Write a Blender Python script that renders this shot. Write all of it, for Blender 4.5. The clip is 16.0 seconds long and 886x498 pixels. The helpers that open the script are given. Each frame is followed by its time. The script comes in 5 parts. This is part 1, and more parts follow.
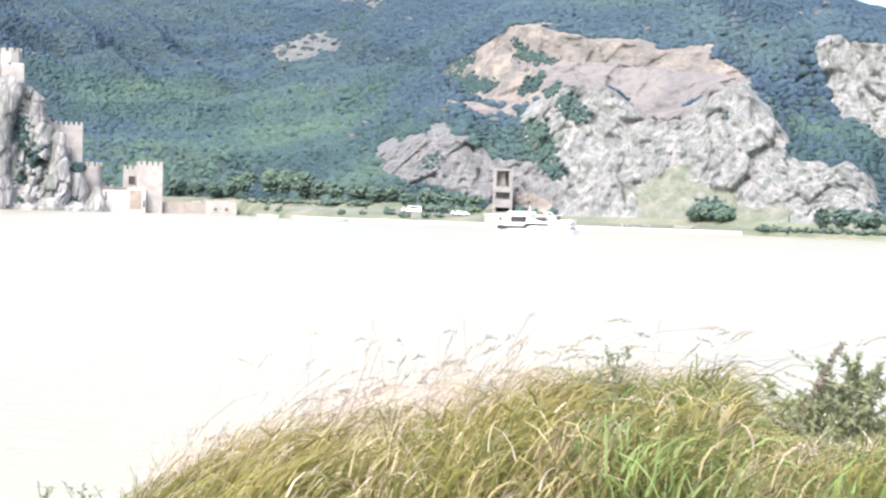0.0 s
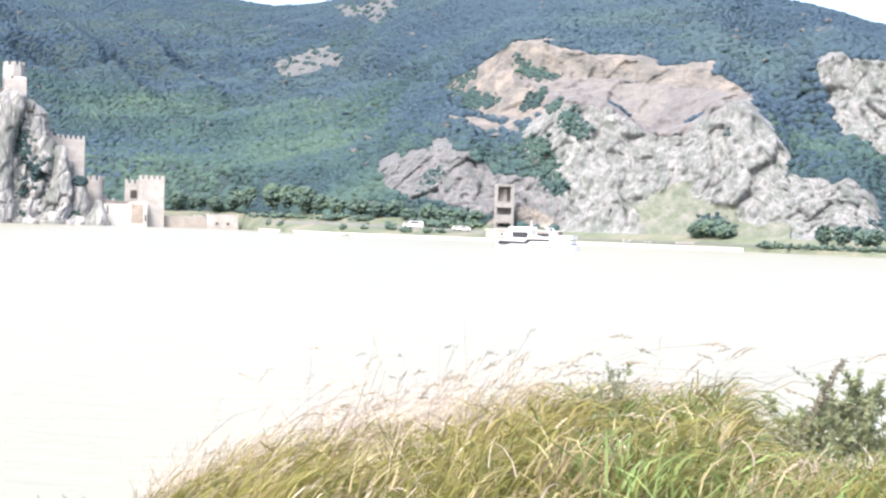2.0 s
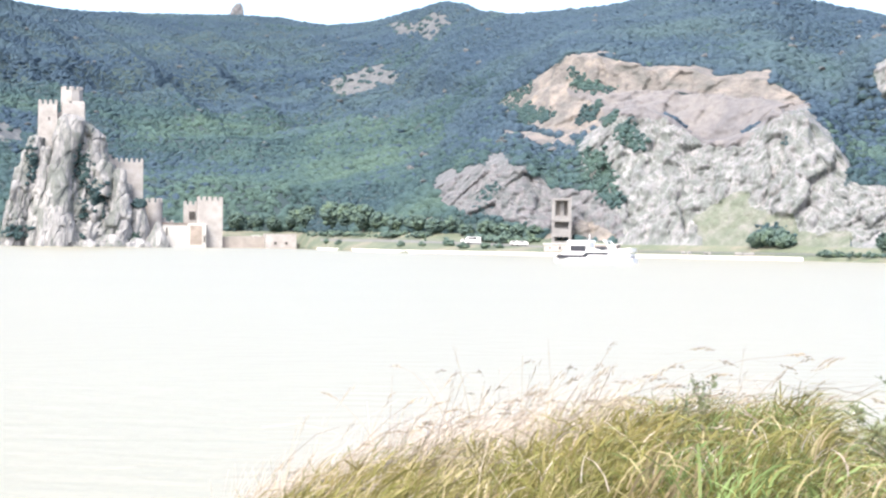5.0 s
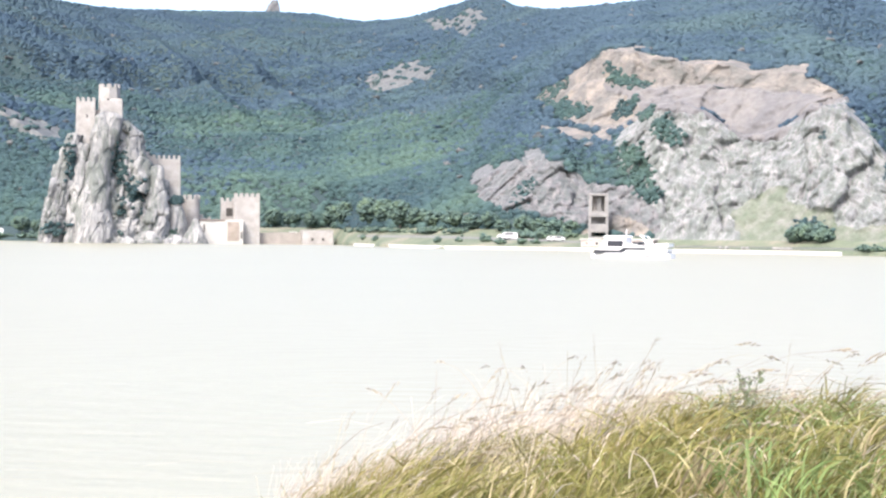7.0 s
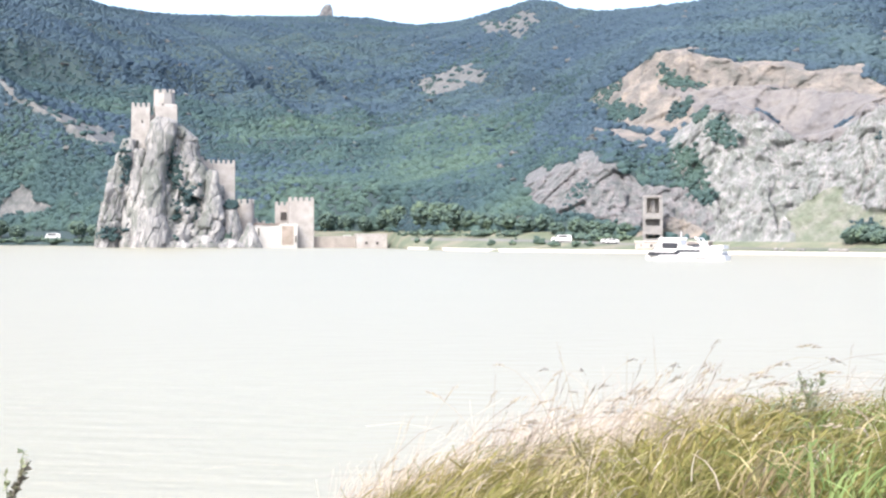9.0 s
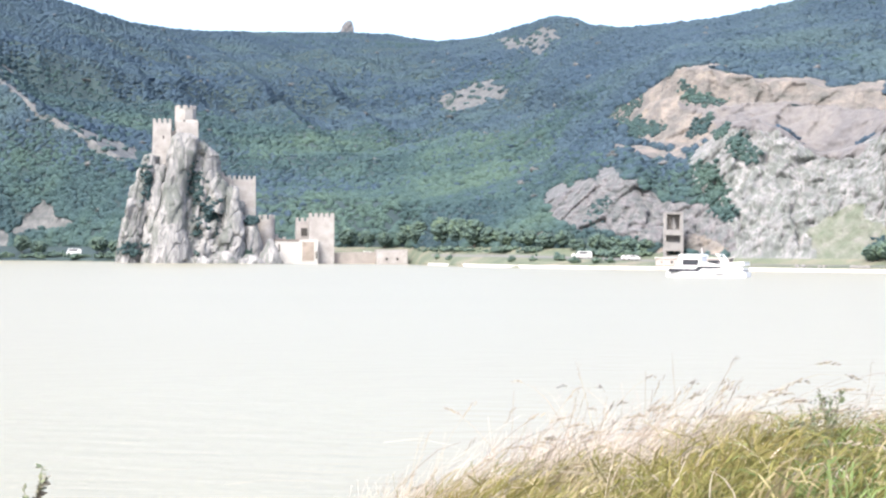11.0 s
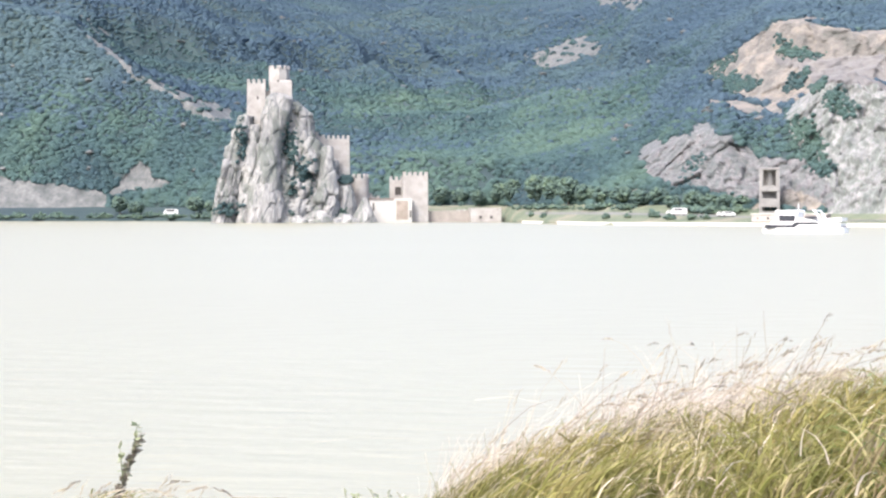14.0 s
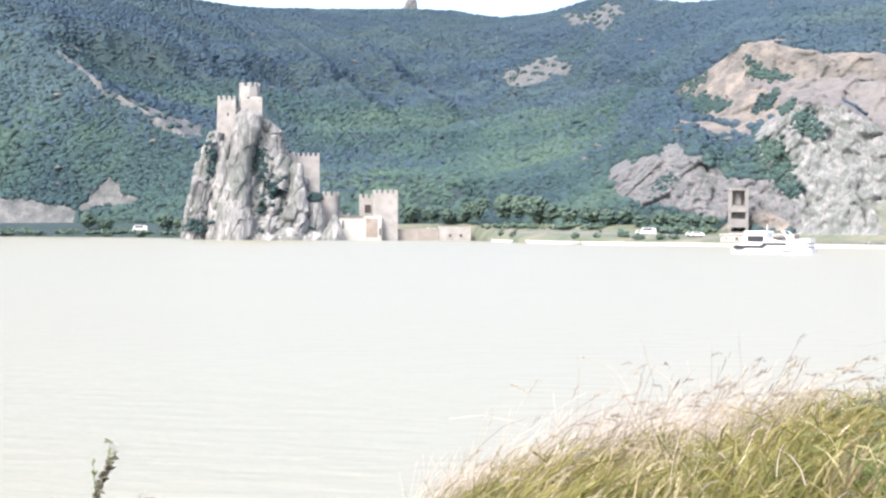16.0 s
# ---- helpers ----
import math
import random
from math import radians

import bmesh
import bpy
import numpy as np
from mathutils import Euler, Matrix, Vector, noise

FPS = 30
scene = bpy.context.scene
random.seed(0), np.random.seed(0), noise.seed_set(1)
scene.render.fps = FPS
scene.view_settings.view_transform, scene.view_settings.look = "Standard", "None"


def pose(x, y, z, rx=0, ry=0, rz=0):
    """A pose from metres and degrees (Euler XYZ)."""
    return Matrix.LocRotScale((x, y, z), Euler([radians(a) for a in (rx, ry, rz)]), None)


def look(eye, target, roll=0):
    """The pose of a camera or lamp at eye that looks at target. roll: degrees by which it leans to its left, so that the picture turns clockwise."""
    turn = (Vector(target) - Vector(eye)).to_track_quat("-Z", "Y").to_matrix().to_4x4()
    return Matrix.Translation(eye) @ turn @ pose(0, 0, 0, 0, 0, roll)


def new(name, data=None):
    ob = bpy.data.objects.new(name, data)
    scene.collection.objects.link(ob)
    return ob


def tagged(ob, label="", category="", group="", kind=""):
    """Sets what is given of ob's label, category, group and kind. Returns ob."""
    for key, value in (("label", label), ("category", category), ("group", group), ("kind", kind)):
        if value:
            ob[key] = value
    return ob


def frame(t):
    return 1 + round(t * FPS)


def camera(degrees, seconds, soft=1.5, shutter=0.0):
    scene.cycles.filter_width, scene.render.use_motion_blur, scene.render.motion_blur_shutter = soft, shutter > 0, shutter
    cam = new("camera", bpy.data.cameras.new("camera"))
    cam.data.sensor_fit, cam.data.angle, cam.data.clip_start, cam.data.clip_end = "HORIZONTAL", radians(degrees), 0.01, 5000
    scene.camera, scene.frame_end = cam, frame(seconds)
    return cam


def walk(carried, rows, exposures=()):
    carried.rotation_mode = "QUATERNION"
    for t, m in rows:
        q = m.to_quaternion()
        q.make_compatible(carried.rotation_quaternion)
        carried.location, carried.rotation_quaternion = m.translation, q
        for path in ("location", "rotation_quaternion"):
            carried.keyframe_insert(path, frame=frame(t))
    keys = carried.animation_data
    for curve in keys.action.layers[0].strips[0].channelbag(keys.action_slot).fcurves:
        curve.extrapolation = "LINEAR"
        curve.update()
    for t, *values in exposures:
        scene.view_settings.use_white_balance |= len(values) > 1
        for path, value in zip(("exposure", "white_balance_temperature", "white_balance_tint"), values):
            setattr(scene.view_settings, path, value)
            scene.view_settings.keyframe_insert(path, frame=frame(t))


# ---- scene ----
cam = camera(28.12, 16.0, soft=2.45)
EYE = 4.9
# seconds, sideways drift of the camera in metres, bearing, pitch, lean (degrees)
ROWS = [
    (0, 0.000, 3.121, -1.299, 1.579),
    (0.5, 0.000, 3.097, -1.206, 1.873),
    (1, 0.000, 3.023, -1.143, 1.665),
    (1.5, 0.000, 2.954, -0.954, 1.807),
    (2, 0.000, 3.065, -0.808, 1.82),
    (2.5, -0.013, 3.132, -0.921, 1.56),
    (3, -0.027, 3.054, -0.97, 1.137),
    (3.5, -0.040, 2.779, -0.789, 1.071),
    (4, -0.060, 2.156, -0.557, 0.981),
    (4.5, -0.080, 1.581, -0.319, 0.76),
    (7, -0.130, -0.0, -0.49, 0.5),
    (7.5, -0.135, -0.511, -0.347, 0.042),
    (8, -0.140, -0.97, -0.426, -0.232),
    (8.5, -0.145, -1.408, -0.57, -0.033),
    (9, -0.150, -1.744, -0.402, 0.215),
    (11.3, -0.141, -2.603, 0.122, 0.467),
    (11.5, -0.140, -3.0, 0.062, 0.803),
    (12, -0.135, -4.203, -0.337, 1.181),
    (12.5, -0.130, -5.069, -0.471, 1.047),
    (13, -0.128, -5.225, -0.851, 0.556),
    (13.5, -0.125, -5.282, -1.349, -0.064),
    (14, -0.122, -5.446, -1.245, -0.104),
    (14.5, -0.120, -5.342, -0.731, 0.428),
    (15, -0.130, -5.349, -0.384, 0.948),
    (15.5, -0.140, -5.147, -0.505, 0.716),
    (16, -0.150, -4.455, -0.652, 0.312),
]


def aim(drift, bearing, pitch, lean):
    a, p = radians(bearing), radians(pitch)
    eye = Vector((drift, 0.0, EYE))
    way = Vector((math.sin(a) * math.cos(p), math.cos(a) * math.cos(p), math.sin(p)))
    return look(eye, eye + way * 100.0, lean)


walk(cam, [(t, aim(d, a, p, l)) for t, d, a, p, l in ROWS], exposures=[(0.0, 2.43, 6350, 8.0), (4.0, 2.40, 6350, 8.0), (7.5, 2.32, 6350, 8.0), (11.5, 2.29, 6350, 8.0), (13.5, 2.28, 6350, 8.0), (16.0, 2.28, 6350, 8.0)])

# ---------------------------------------------------------------- light
world = bpy.data.worlds.new("sky")
scene.world = world
world.use_nodes = True
wn = world.node_tree.nodes
sky = wn.new("ShaderNodeTexSky")
sky.sky_type = "NISHITA"
sky.sun_disc = False
sky.sun_elevation = radians(51)
sky.sun_rotation = radians(212)
sky.air_density = 0.7
sky.dust_density = 5.0
sky.ozone_density = 1.0
wn["Background"].inputs[1].default_value = 0.15
world.node_tree.links.new(sky.outputs[0], wn["Background"].inputs[0])

sun_data = bpy.data.lights.new("sun", "SUN")
sun_data.energy = 0.6
sun_data.angle = radians(18)
sun_data.color = (1.0, 0.95, 0.88)
sun = new("sun", sun_data)
sun.matrix_world = look((-56.0, -90.0, 125.0), (0.0, 0.0, 0.0))


# ---------------------------------------------------------------- materials
def mat(name, colors, scale=1.0, rough=0.9, bump=0.3, bump_scale=None, detail=6.0, island=0.0, metal=0.0, spec=0.3, stretch=(1, 1, 1), low=0.35, high=0.65, bump_dist=0.05, thin=0.0):
    """A surface of two or three mixed colours with noise at two scales, relief and per-piece variation."""
    m = bpy.data.materials.new(name)
    m.use_nodes = True
    n, l = m.node_tree.nodes, m.node_tree.links
    b = n["Principled BSDF"]
    b.inputs["Roughness"].default_value = rough
    b.inputs["Metallic"].default_value = metal
    b.inputs["Specular IOR Level"].default_value = spec
    co = n.new("ShaderNodeTexCoord")
    mp = n.new("ShaderNodeMapping")
    mp.inputs["Scale"].default_value = stretch
    l.new(co.outputs["Object"], mp.inputs[0])
    n1 = n.new("ShaderNodeTexNoise")
    n1.inputs["Scale"].default_value = scale
    n1.inputs["Detail"].default_value = detail
    n1.inputs["Roughness"].default_value = 0.65
    l.new(mp.outputs[0], n1.inputs["Vector"])
    ramp = n.new("ShaderNodeValToRGB")
    ramp.color_ramp.elements[0].position, ramp.color_ramp.elements[1].position = low, high
    ramp.color_ramp.elements[0].color = (*colors[0], 1)
    ramp.color_ramp.elements[1].color = (*colors[-1], 1)
    if len(colors) > 2:
        for i, c in enumerate(colors[1:-1]):
            e = ramp.color_ramp.elements.new(low + (high - low) * (i + 1) / (len(colors) - 1))
            e.color = (*c, 1)
    l.new(n1.outputs["Fac"], ramp.inputs[0])
    out = ramp.outputs[0]
    n2 = n.new("ShaderNodeTexNoise")
    n2.inputs["Scale"].default_value = bump_scale or scale * 6
    n2.inputs["Detail"].default_value = 5.0
    l.new(mp.outputs[0], n2.inputs["Vector"])
    mul = n.new("ShaderNodeMapRange")
    mul.inputs["To Min"].default_value, mul.inputs["To Max"].default_value = 0.75, 1.2
    l.new(n2.outputs["Fac"], mul.inputs["Value"])
    hsv = n.new("ShaderNodeHueSaturation")
    l.new(out, hsv.inputs["Color"])
    l.new(mul.outputs[0], hsv.inputs["Value"])
    if island:
        geo = n.new("ShaderNodeNewGeometry")
        r1 = n.new("ShaderNodeMapRange")
        r1.inputs["To Min"].default_value, r1.inputs["To Max"].default_value = 1 - island, 1 + island
        l.new(geo.outputs["Random Per Island"], r1.inputs["Value"])
        m2 = n.new("ShaderNodeMath")
        m2.operation = "MULTIPLY"
        l.new(mul.outputs[0], m2.inputs[0])
        l.new(r1.outputs[0], m2.inputs[1])
        l.new(m2.outputs[0], hsv.inputs["Value"])
        r2 = n.new("ShaderNodeMapRange")
        r2.inputs["To Min"].default_value, r2.inputs["To Max"].default_value = 0.5 - island * 0.06, 0.5 + island * 0.06
        l.new(geo.outputs["Random Per Island"], r2.inputs["Value"])
        l.new(r2.outputs[0], hsv.inputs["Hue"])
    l.new(hsv.outputs[0], b.inputs["Base Color"])
    if thin:
        tr = n.new("ShaderNodeBsdfTranslucent")
        mx = n.new("ShaderNodeMixShader")
        mx.inputs[0].default_value = thin
        l.new(hsv.outputs[0], tr.inputs["Color"])
        l.new(b.outputs[0], mx.inputs[1])
        l.new(tr.outputs[0], mx.inputs[2])
        l.new(mx.outputs[0], n["Material Output"].inputs["Surface"])
    if bump:
        bp = n.new("ShaderNodeBump")
        bp.inputs["Strength"].default_value = bump
        bp.inputs["Distance"].default_value = bump_dist
        l.new(n2.outputs["Fac"], bp.inputs["Height"])
        l.new(bp.outputs[0], b.inputs["Normal"])
    return m


def rock(name, pale, mid, dark, scale=0.2, stretch=(1, 1, 0.5), green=(0.09, 0.11, 0.085), cover=0.5, crack=0.3):
    """Limestone: pale faces, grey-green overgrown patches with ragged edges, and dark fissures."""
    m = mat(name, [mid, pale], scale * 0.6, bump=0.4, bump_scale=scale * 5, bump_dist=0.4, stretch=stretch, low=0.38, high=0.6)
    n, l = m.node_tree.nodes, m.node_tree.links
    b = n["Principled BSDF"]
    src = b.inputs["Base Color"].links[0].from_socket
    mp = n["Mapping"]
    mp.inputs["Rotation"].default_value = (0.0, 0.35, 0.0)
    nz = n.new("ShaderNodeTexNoise")
    nz.inputs["Scale"].default_value = scale
    nz.inputs["Detail"].default_value = 9.0
    nz.inputs["Roughness"].default_value = 0.72
    l.new(mp.outputs[0], nz.inputs["Vector"])
    r = n.new("ShaderNodeMapRange")
    r.inputs["From Min"].default_value, r.inputs["From Max"].default_value = cover - 0.035, cover + 0.05
    r.inputs["To Min"].default_value, r.inputs["To Max"].default_value = 0.8, 0.0
    l.new(nz.outputs["Fac"], r.inputs["Value"])
    mx = n.new("ShaderNodeMix")
    mx.data_type = "RGBA"
    l.new(r.outputs[0], mx.inputs[0])
    l.new(src, mx.inputs[6])
    mx.inputs[7].default_value = (*green, 1)
    vo = n.new("ShaderNodeTexVoronoi")
    vo.feature = "DISTANCE_TO_EDGE"
    vo.inputs["Scale"].default_value = crack
    wv_ = n.new("ShaderNodeMix")
    wv_.data_type = "VECTOR"
    wv_.inputs[0].default_value = 0.12
    l.new(mp.outputs[0], wv_.inputs[4])
    nz2 = n.new("ShaderNodeTexNoise")
    nz2.inputs["Scale"].default_value = 0.4
    l.new(mp.outputs[0], nz2.inputs["Vector"])
    sc_ = n.new("ShaderNodeVectorMath")
    sc_.operation = "SCALE"
    sc_.inputs["Scale"].default_value = 14.0
    l.new(nz2.outputs["Color"], sc_.inputs[0])
    l.new(sc_.outputs[0], wv_.inputs[5])
    l.new(wv_.outputs[1], vo.inputs["Vector"])
    r2 = n.new("ShaderNodeMapRange")
    r2.inputs["From Min"].default_value, r2.inputs["From Max"].default_value = 0.008, 0.06
    r2.inputs["To Min"].default_value, r2.inputs["To Max"].default_value = 0.5, 0.0
    l.new(vo.outputs["Distance"], r2.inputs["Value"])
    mx2 = n.new("ShaderNodeMix")
    mx2.data_type = "RGBA"
    l.new(r2.outputs[0], mx2.inputs[0])
    l.new(mx.outputs[2], mx2.inputs[6])
    mx2.inputs[7].default_value = (*dark, 1)
    l.new(mx2.outputs[2], b.inputs["Base Color"])
    return m


# Crown shade and haze blue are put into the floor colour.
M_FOREST = mat("shaded_forest_floor", [(0.018, 0.032, 0.038), (0.022, 0.038, 0.041), (0.029, 0.047, 0.041)], 0.011, bump=0.4, bump_scale=0.35, bump_dist=0.8, low=0.36, high=0.66)
# Haze is mixed into both foliage colours; the upper woods get more blue.
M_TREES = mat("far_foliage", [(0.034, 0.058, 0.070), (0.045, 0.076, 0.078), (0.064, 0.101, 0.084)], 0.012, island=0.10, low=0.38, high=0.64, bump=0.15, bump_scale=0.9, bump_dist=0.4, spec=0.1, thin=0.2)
M_HAZEWOODS = mat("haze_blue_foliage", [(0.038, 0.062, 0.089), (0.045, 0.071, 0.095), (0.057, 0.088, 0.099)], 0.010, island=0.09, low=0.38, high=0.64, bump=0.15, bump_scale=0.9, bump_dist=0.4, spec=0.1, thin=0.2)
M_CRAG = rock("limestone", (0.19, 0.188, 0.19), (0.122, 0.124, 0.128), (0.068, 0.072, 0.073), 0.36, green=(0.076, 0.089, 0.08), cover=0.49)
M_CLIFF = rock("grey_cliff", (0.142, 0.136, 0.142), (0.095, 0.092, 0.099), (0.06, 0.06, 0.066), 0.33, green=(0.068, 0.078, 0.078), cover=0.5)
M_QUARRY = mat("quarry_stone", [(0.088, 0.085, 0.089), (0.106, 0.101, 0.103), (0.126, 0.118, 0.115)], 0.05, bump=0.7, bump_scale=0.4, bump_dist=1.0, stretch=(1, 1, 0.5))
M_FORTROCK = rock("fort_rock", (0.24, 0.237, 0.236), (0.142, 0.143, 0.147), (0.075, 0.077, 0.08), 0.24, (1, 1, 0.3), green=(0.08, 0.09, 0.082), cover=0.48, crack=0.28)
M_STONE = mat("tower_masonry", [(0.211, 0.198, 0.190), (0.254, 0.239, 0.230), (0.290, 0.283, 0.276)], 0.25, bump=0.5, bump_scale=2.2, bump_dist=0.12)
M_PALE = mat("pale_render", [(0.326, 0.317, 0.303), (0.379, 0.371, 0.360)], 0.3, bump=0.2, bump_scale=3.0)
M_BROWN = mat("brown_stone_infill", [(0.182, 0.154, 0.133), (0.252, 0.217, 0.189)], 0.5, bump=0.4, bump_scale=3.0)
# Near-black colour stands for the shade inside windows and doorways.
M_DARK = mat("opening_shade", [(0.03, 0.028, 0.026), (0.05, 0.047, 0.045)], 1.0, bump=0.0)
M_ROOF = mat("dark_roof_edge", [(0.12, 0.09, 0.08), (0.18, 0.14, 0.12)], 1.0)
M_QUAY = mat("quay_concrete", [(0.42, 0.405, 0.38), (0.55, 0.53, 0.50)], 0.2, bump=0.3, bump_scale=2.0)
M_MEADOW = mat("meadow", [(0.066, 0.084, 0.058), (0.098, 0.112, 0.076), (0.155, 0.142, 0.112)], 0.06, bump=0.5, bump_scale=1.0, bump_dist=0.4)
M_BANK = mat("bank_soil", [(0.07, 0.065, 0.035), (0.12, 0.12, 0.05), (0.19, 0.16, 0.09)], 1.2, bump=0.6, bump_scale=9.0)
M_HULL = mat("white_gelcoat", [(0.66, 0.66, 0.67), (0.72, 0.72, 0.73)], 0.5, rough=0.3, bump=0.0, spec=0.5)
M_GLASSDARK = mat("tinted_glass", [(0.02, 0.022, 0.028), (0.03, 0.032, 0.04)], 0.5, rough=0.35, bump=0.0, spec=0.2)
M_GRASS = mat("green_blades", [(0.092, 0.098, 0.026), (0.165, 0.154, 0.045), (0.24, 0.2, 0.072)], 1.6, island=0.25, bump=0.0, rough=0.6, thin=0.4)
M_STRAW = mat("straw_stems", [(0.25, 0.205, 0.105), (0.37, 0.31, 0.19)], 2.0, island=0.3, bump=0.0, rough=0.7, thin=0.4)
M_SCREE = mat("dull_scree", [(0.05, 0.056, 0.058), (0.078, 0.081, 0.083), (0.112, 0.114, 0.114)], 0.15, bump=0.45, bump_scale=0.6, bump_dist=0.5)
M_QTAN = mat("quarry_tan", [(0.078, 0.078, 0.074), (0.122, 0.112, 0.105), (0.178, 0.155, 0.136)], 0.10, bump=0.8, bump_scale=0.5, bump_dist=1.0, stretch=(1, 1, 1.6))
# The shore foliage green is lightened and blued for haze.
M_TREE = mat("shore_foliage", [(0.054, 0.084, 0.082), (0.072, 0.106, 0.086), (0.098, 0.136, 0.088)], 0.25, island=0.16, bump=0.3, bump_scale=2.5, bump_dist=0.3, spec=0.1, thin=0.15)
M_TALUS = mat("grassy_talus", [(0.076, 0.092, 0.066), (0.098, 0.108, 0.084), (0.14, 0.138, 0.125)], 0.2, bump=0.6, bump_scale=1.2, bump_dist=0.5)
M_WALLROCK = mat("river_wall_stone", [(0.19, 0.172, 0.158), (0.25, 0.228, 0.21)], 0.4, bump=0.4, bump_scale=2.5)
M_BARK = mat("bark", [(0.09, 0.075, 0.06), (0.15, 0.13, 0.11)], 3.0)
M_ROAD = mat("asphalt", [(0.10, 0.10, 0.10), (0.14, 0.14, 0.135)], 0.5)
M_CAR = mat("white_car_paint", [(0.55, 0.55, 0.55), (0.6, 0.6, 0.6)], 0.5, rough=0.25, bump=0.0)
M_TYRE = mat("tyre_rubber", [(0.02, 0.02, 0.02), (0.035, 0.035, 0.035)], 2.0)
M_CONC = mat("old_concrete", [(0.155, 0.15, 0.147), (0.21, 0.203, 0.198)], 0.6, bump=0.3, bump_scale=4.0)
M_PINK = mat("pinkish_plaster", [(0.299, 0.258, 0.241), (0.367, 0.323, 0.303)], 0.4, bump=0.2, bump_scale=3.0)
M_GREEN = mat("bright_blades", [(0.094, 0.138, 0.044), (0.150, 0.206, 0.069), (0.237, 0.288, 0.112)], 1.5, island=0.3, bump=0.0, rough=0.6, thin=0.4)
M_SEED = mat("seed_husks", [(0.26, 0.215, 0.16), (0.38, 0.33, 0.26)], 2.0, island=0.3, bump=0.0, rough=0.8, thin=0.4)
M_FLOWER = mat("pale_flowers", [(0.55, 0.53, 0.45), (0.7, 0.68, 0.6)], 4.0, bump=0.0)
M_WEED = mat("dark_weed_leaf", [(0.19, 0.215, 0.125), (0.29, 0.31, 0.19)], 4.0, island=0.3, bump=0.0, rough=0.7, thin=0.5)
M_DOCK = mat("dock_seed", [(0.13, 0.115, 0.09), (0.2, 0.175, 0.14)], 3.0, island=0.3, bump=0.0, rough=0.8, thin=0.3)
M_PALESTRAW = mat("pale_dry_stems", [(0.42, 0.35, 0.28), (0.58, 0.50, 0.43)], 2.0, island=0.25, bump=0.0, rough=0.8, thin=0.45)

# water: silty, choppy river
M_WATER = bpy.data.materials.new("river_water")
M_WATER.use_nodes = True
_n, _l = M_WATER.node_tree.nodes, M_WATER.node_tree.links
_b = _n["Principled BSDF"]
_b.inputs["Roughness"].default_value = 0.4
_b.inputs["IOR"].default_value = 1.33
_co = _n.new("ShaderNodeTexCoord")
_mp = _n.new("ShaderNodeMapping")
_mp.inputs["Scale"].default_value = (0.35, 1.0, 1.0)
_l.new(_co.outputs["Object"], _mp.inputs[0])
_w1 = _n.new("ShaderNodeTexNoise")
_w1.inputs["Scale"].default_value = 0.9
_w1.inputs["Detail"].default_value = 4.0
_l.new(_mp.outputs[0], _w1.inputs["Vector"])
_bp = _n.new("ShaderNodeBump")
_bp.inputs["Strength"].default_value = 1.0
_bp.inputs["Distance"].default_value = 0.10
_l.new(_w1.outputs["Fac"], _bp.inputs["Height"])
_l.new(_bp.outputs[0], _b.inputs["Normal"])
_w2 = _n.new("ShaderNodeTexNoise")
_w2.inputs["Scale"].default_value = 0.03
_w2.inputs["Detail"].default_value = 5.0
_l.new(_mp.outputs[0], _w2.inputs["Vector"])
_rp = _n.new("ShaderNodeValToRGB")
_rp.color_ramp.elements[0].color = (0.200, 0.189, 0.137, 1)
_rp.color_ramp.elements[1].color = (0.220, 0.208, 0.152, 1)
_l.new(_w2.outputs["Fac"], _rp.inputs[0])
_l.new(_rp.outputs[0], _b.inputs["Base Color"])


# ---------------------------------------------------------------- mesh helpers
def hash3(i, j, k):
    h = (i * 374761393 + j * 668265263 + k * 2147483647 + 1442695) & 0xFFFFFFFF
    h = ((h ^ (h >> 13)) * 1274126177) & 0xFFFFFFFF
    h = ((h ^ (h >> 16)) * 2246822519) & 0xFFFFFFFF
    return ((h ^ (h >> 15)) & 0xFFFFFF) / float(0xFFFFFF)


def vnoise(x, y, z):
    xi, yi, zi = np.floor(x).astype(np.int64), np.floor(y).astype(np.int64), np.floor(z).astype(np.int64)
    fx, fy, fz = x - xi, y - yi, z - zi
    fx, fy, fz = fx * fx * (3 - 2 * fx), fy * fy * (3 - 2 * fy), fz * fz * (3 - 2 * fz)
    r = 0.0
    for dx in (0, 1):
        for dy in (0, 1):
            for dz in (0, 1):
                w = (fx if dx else 1 - fx) * (fy if dy else 1 - fy) * (fz if dz else 1 - fz)
                r = r + w * hash3(xi + dx, yi + dy, zi + dz)
    return r * 2 - 1


def fbm(x, y, z, octaves=4, ridged=False, gain=0.5):
    r, a, f = 0.0, 1.0, 1.0
    for o in range(octaves):
        v = vnoise(x * f + 17.3 * o, y * f - 9.1 * o, z * f + 4.7 * o)
        r = r + a * (1 - 2 * np.abs(v) if ridged else v)
        a, f = a * gain, f * 2.03
    return r


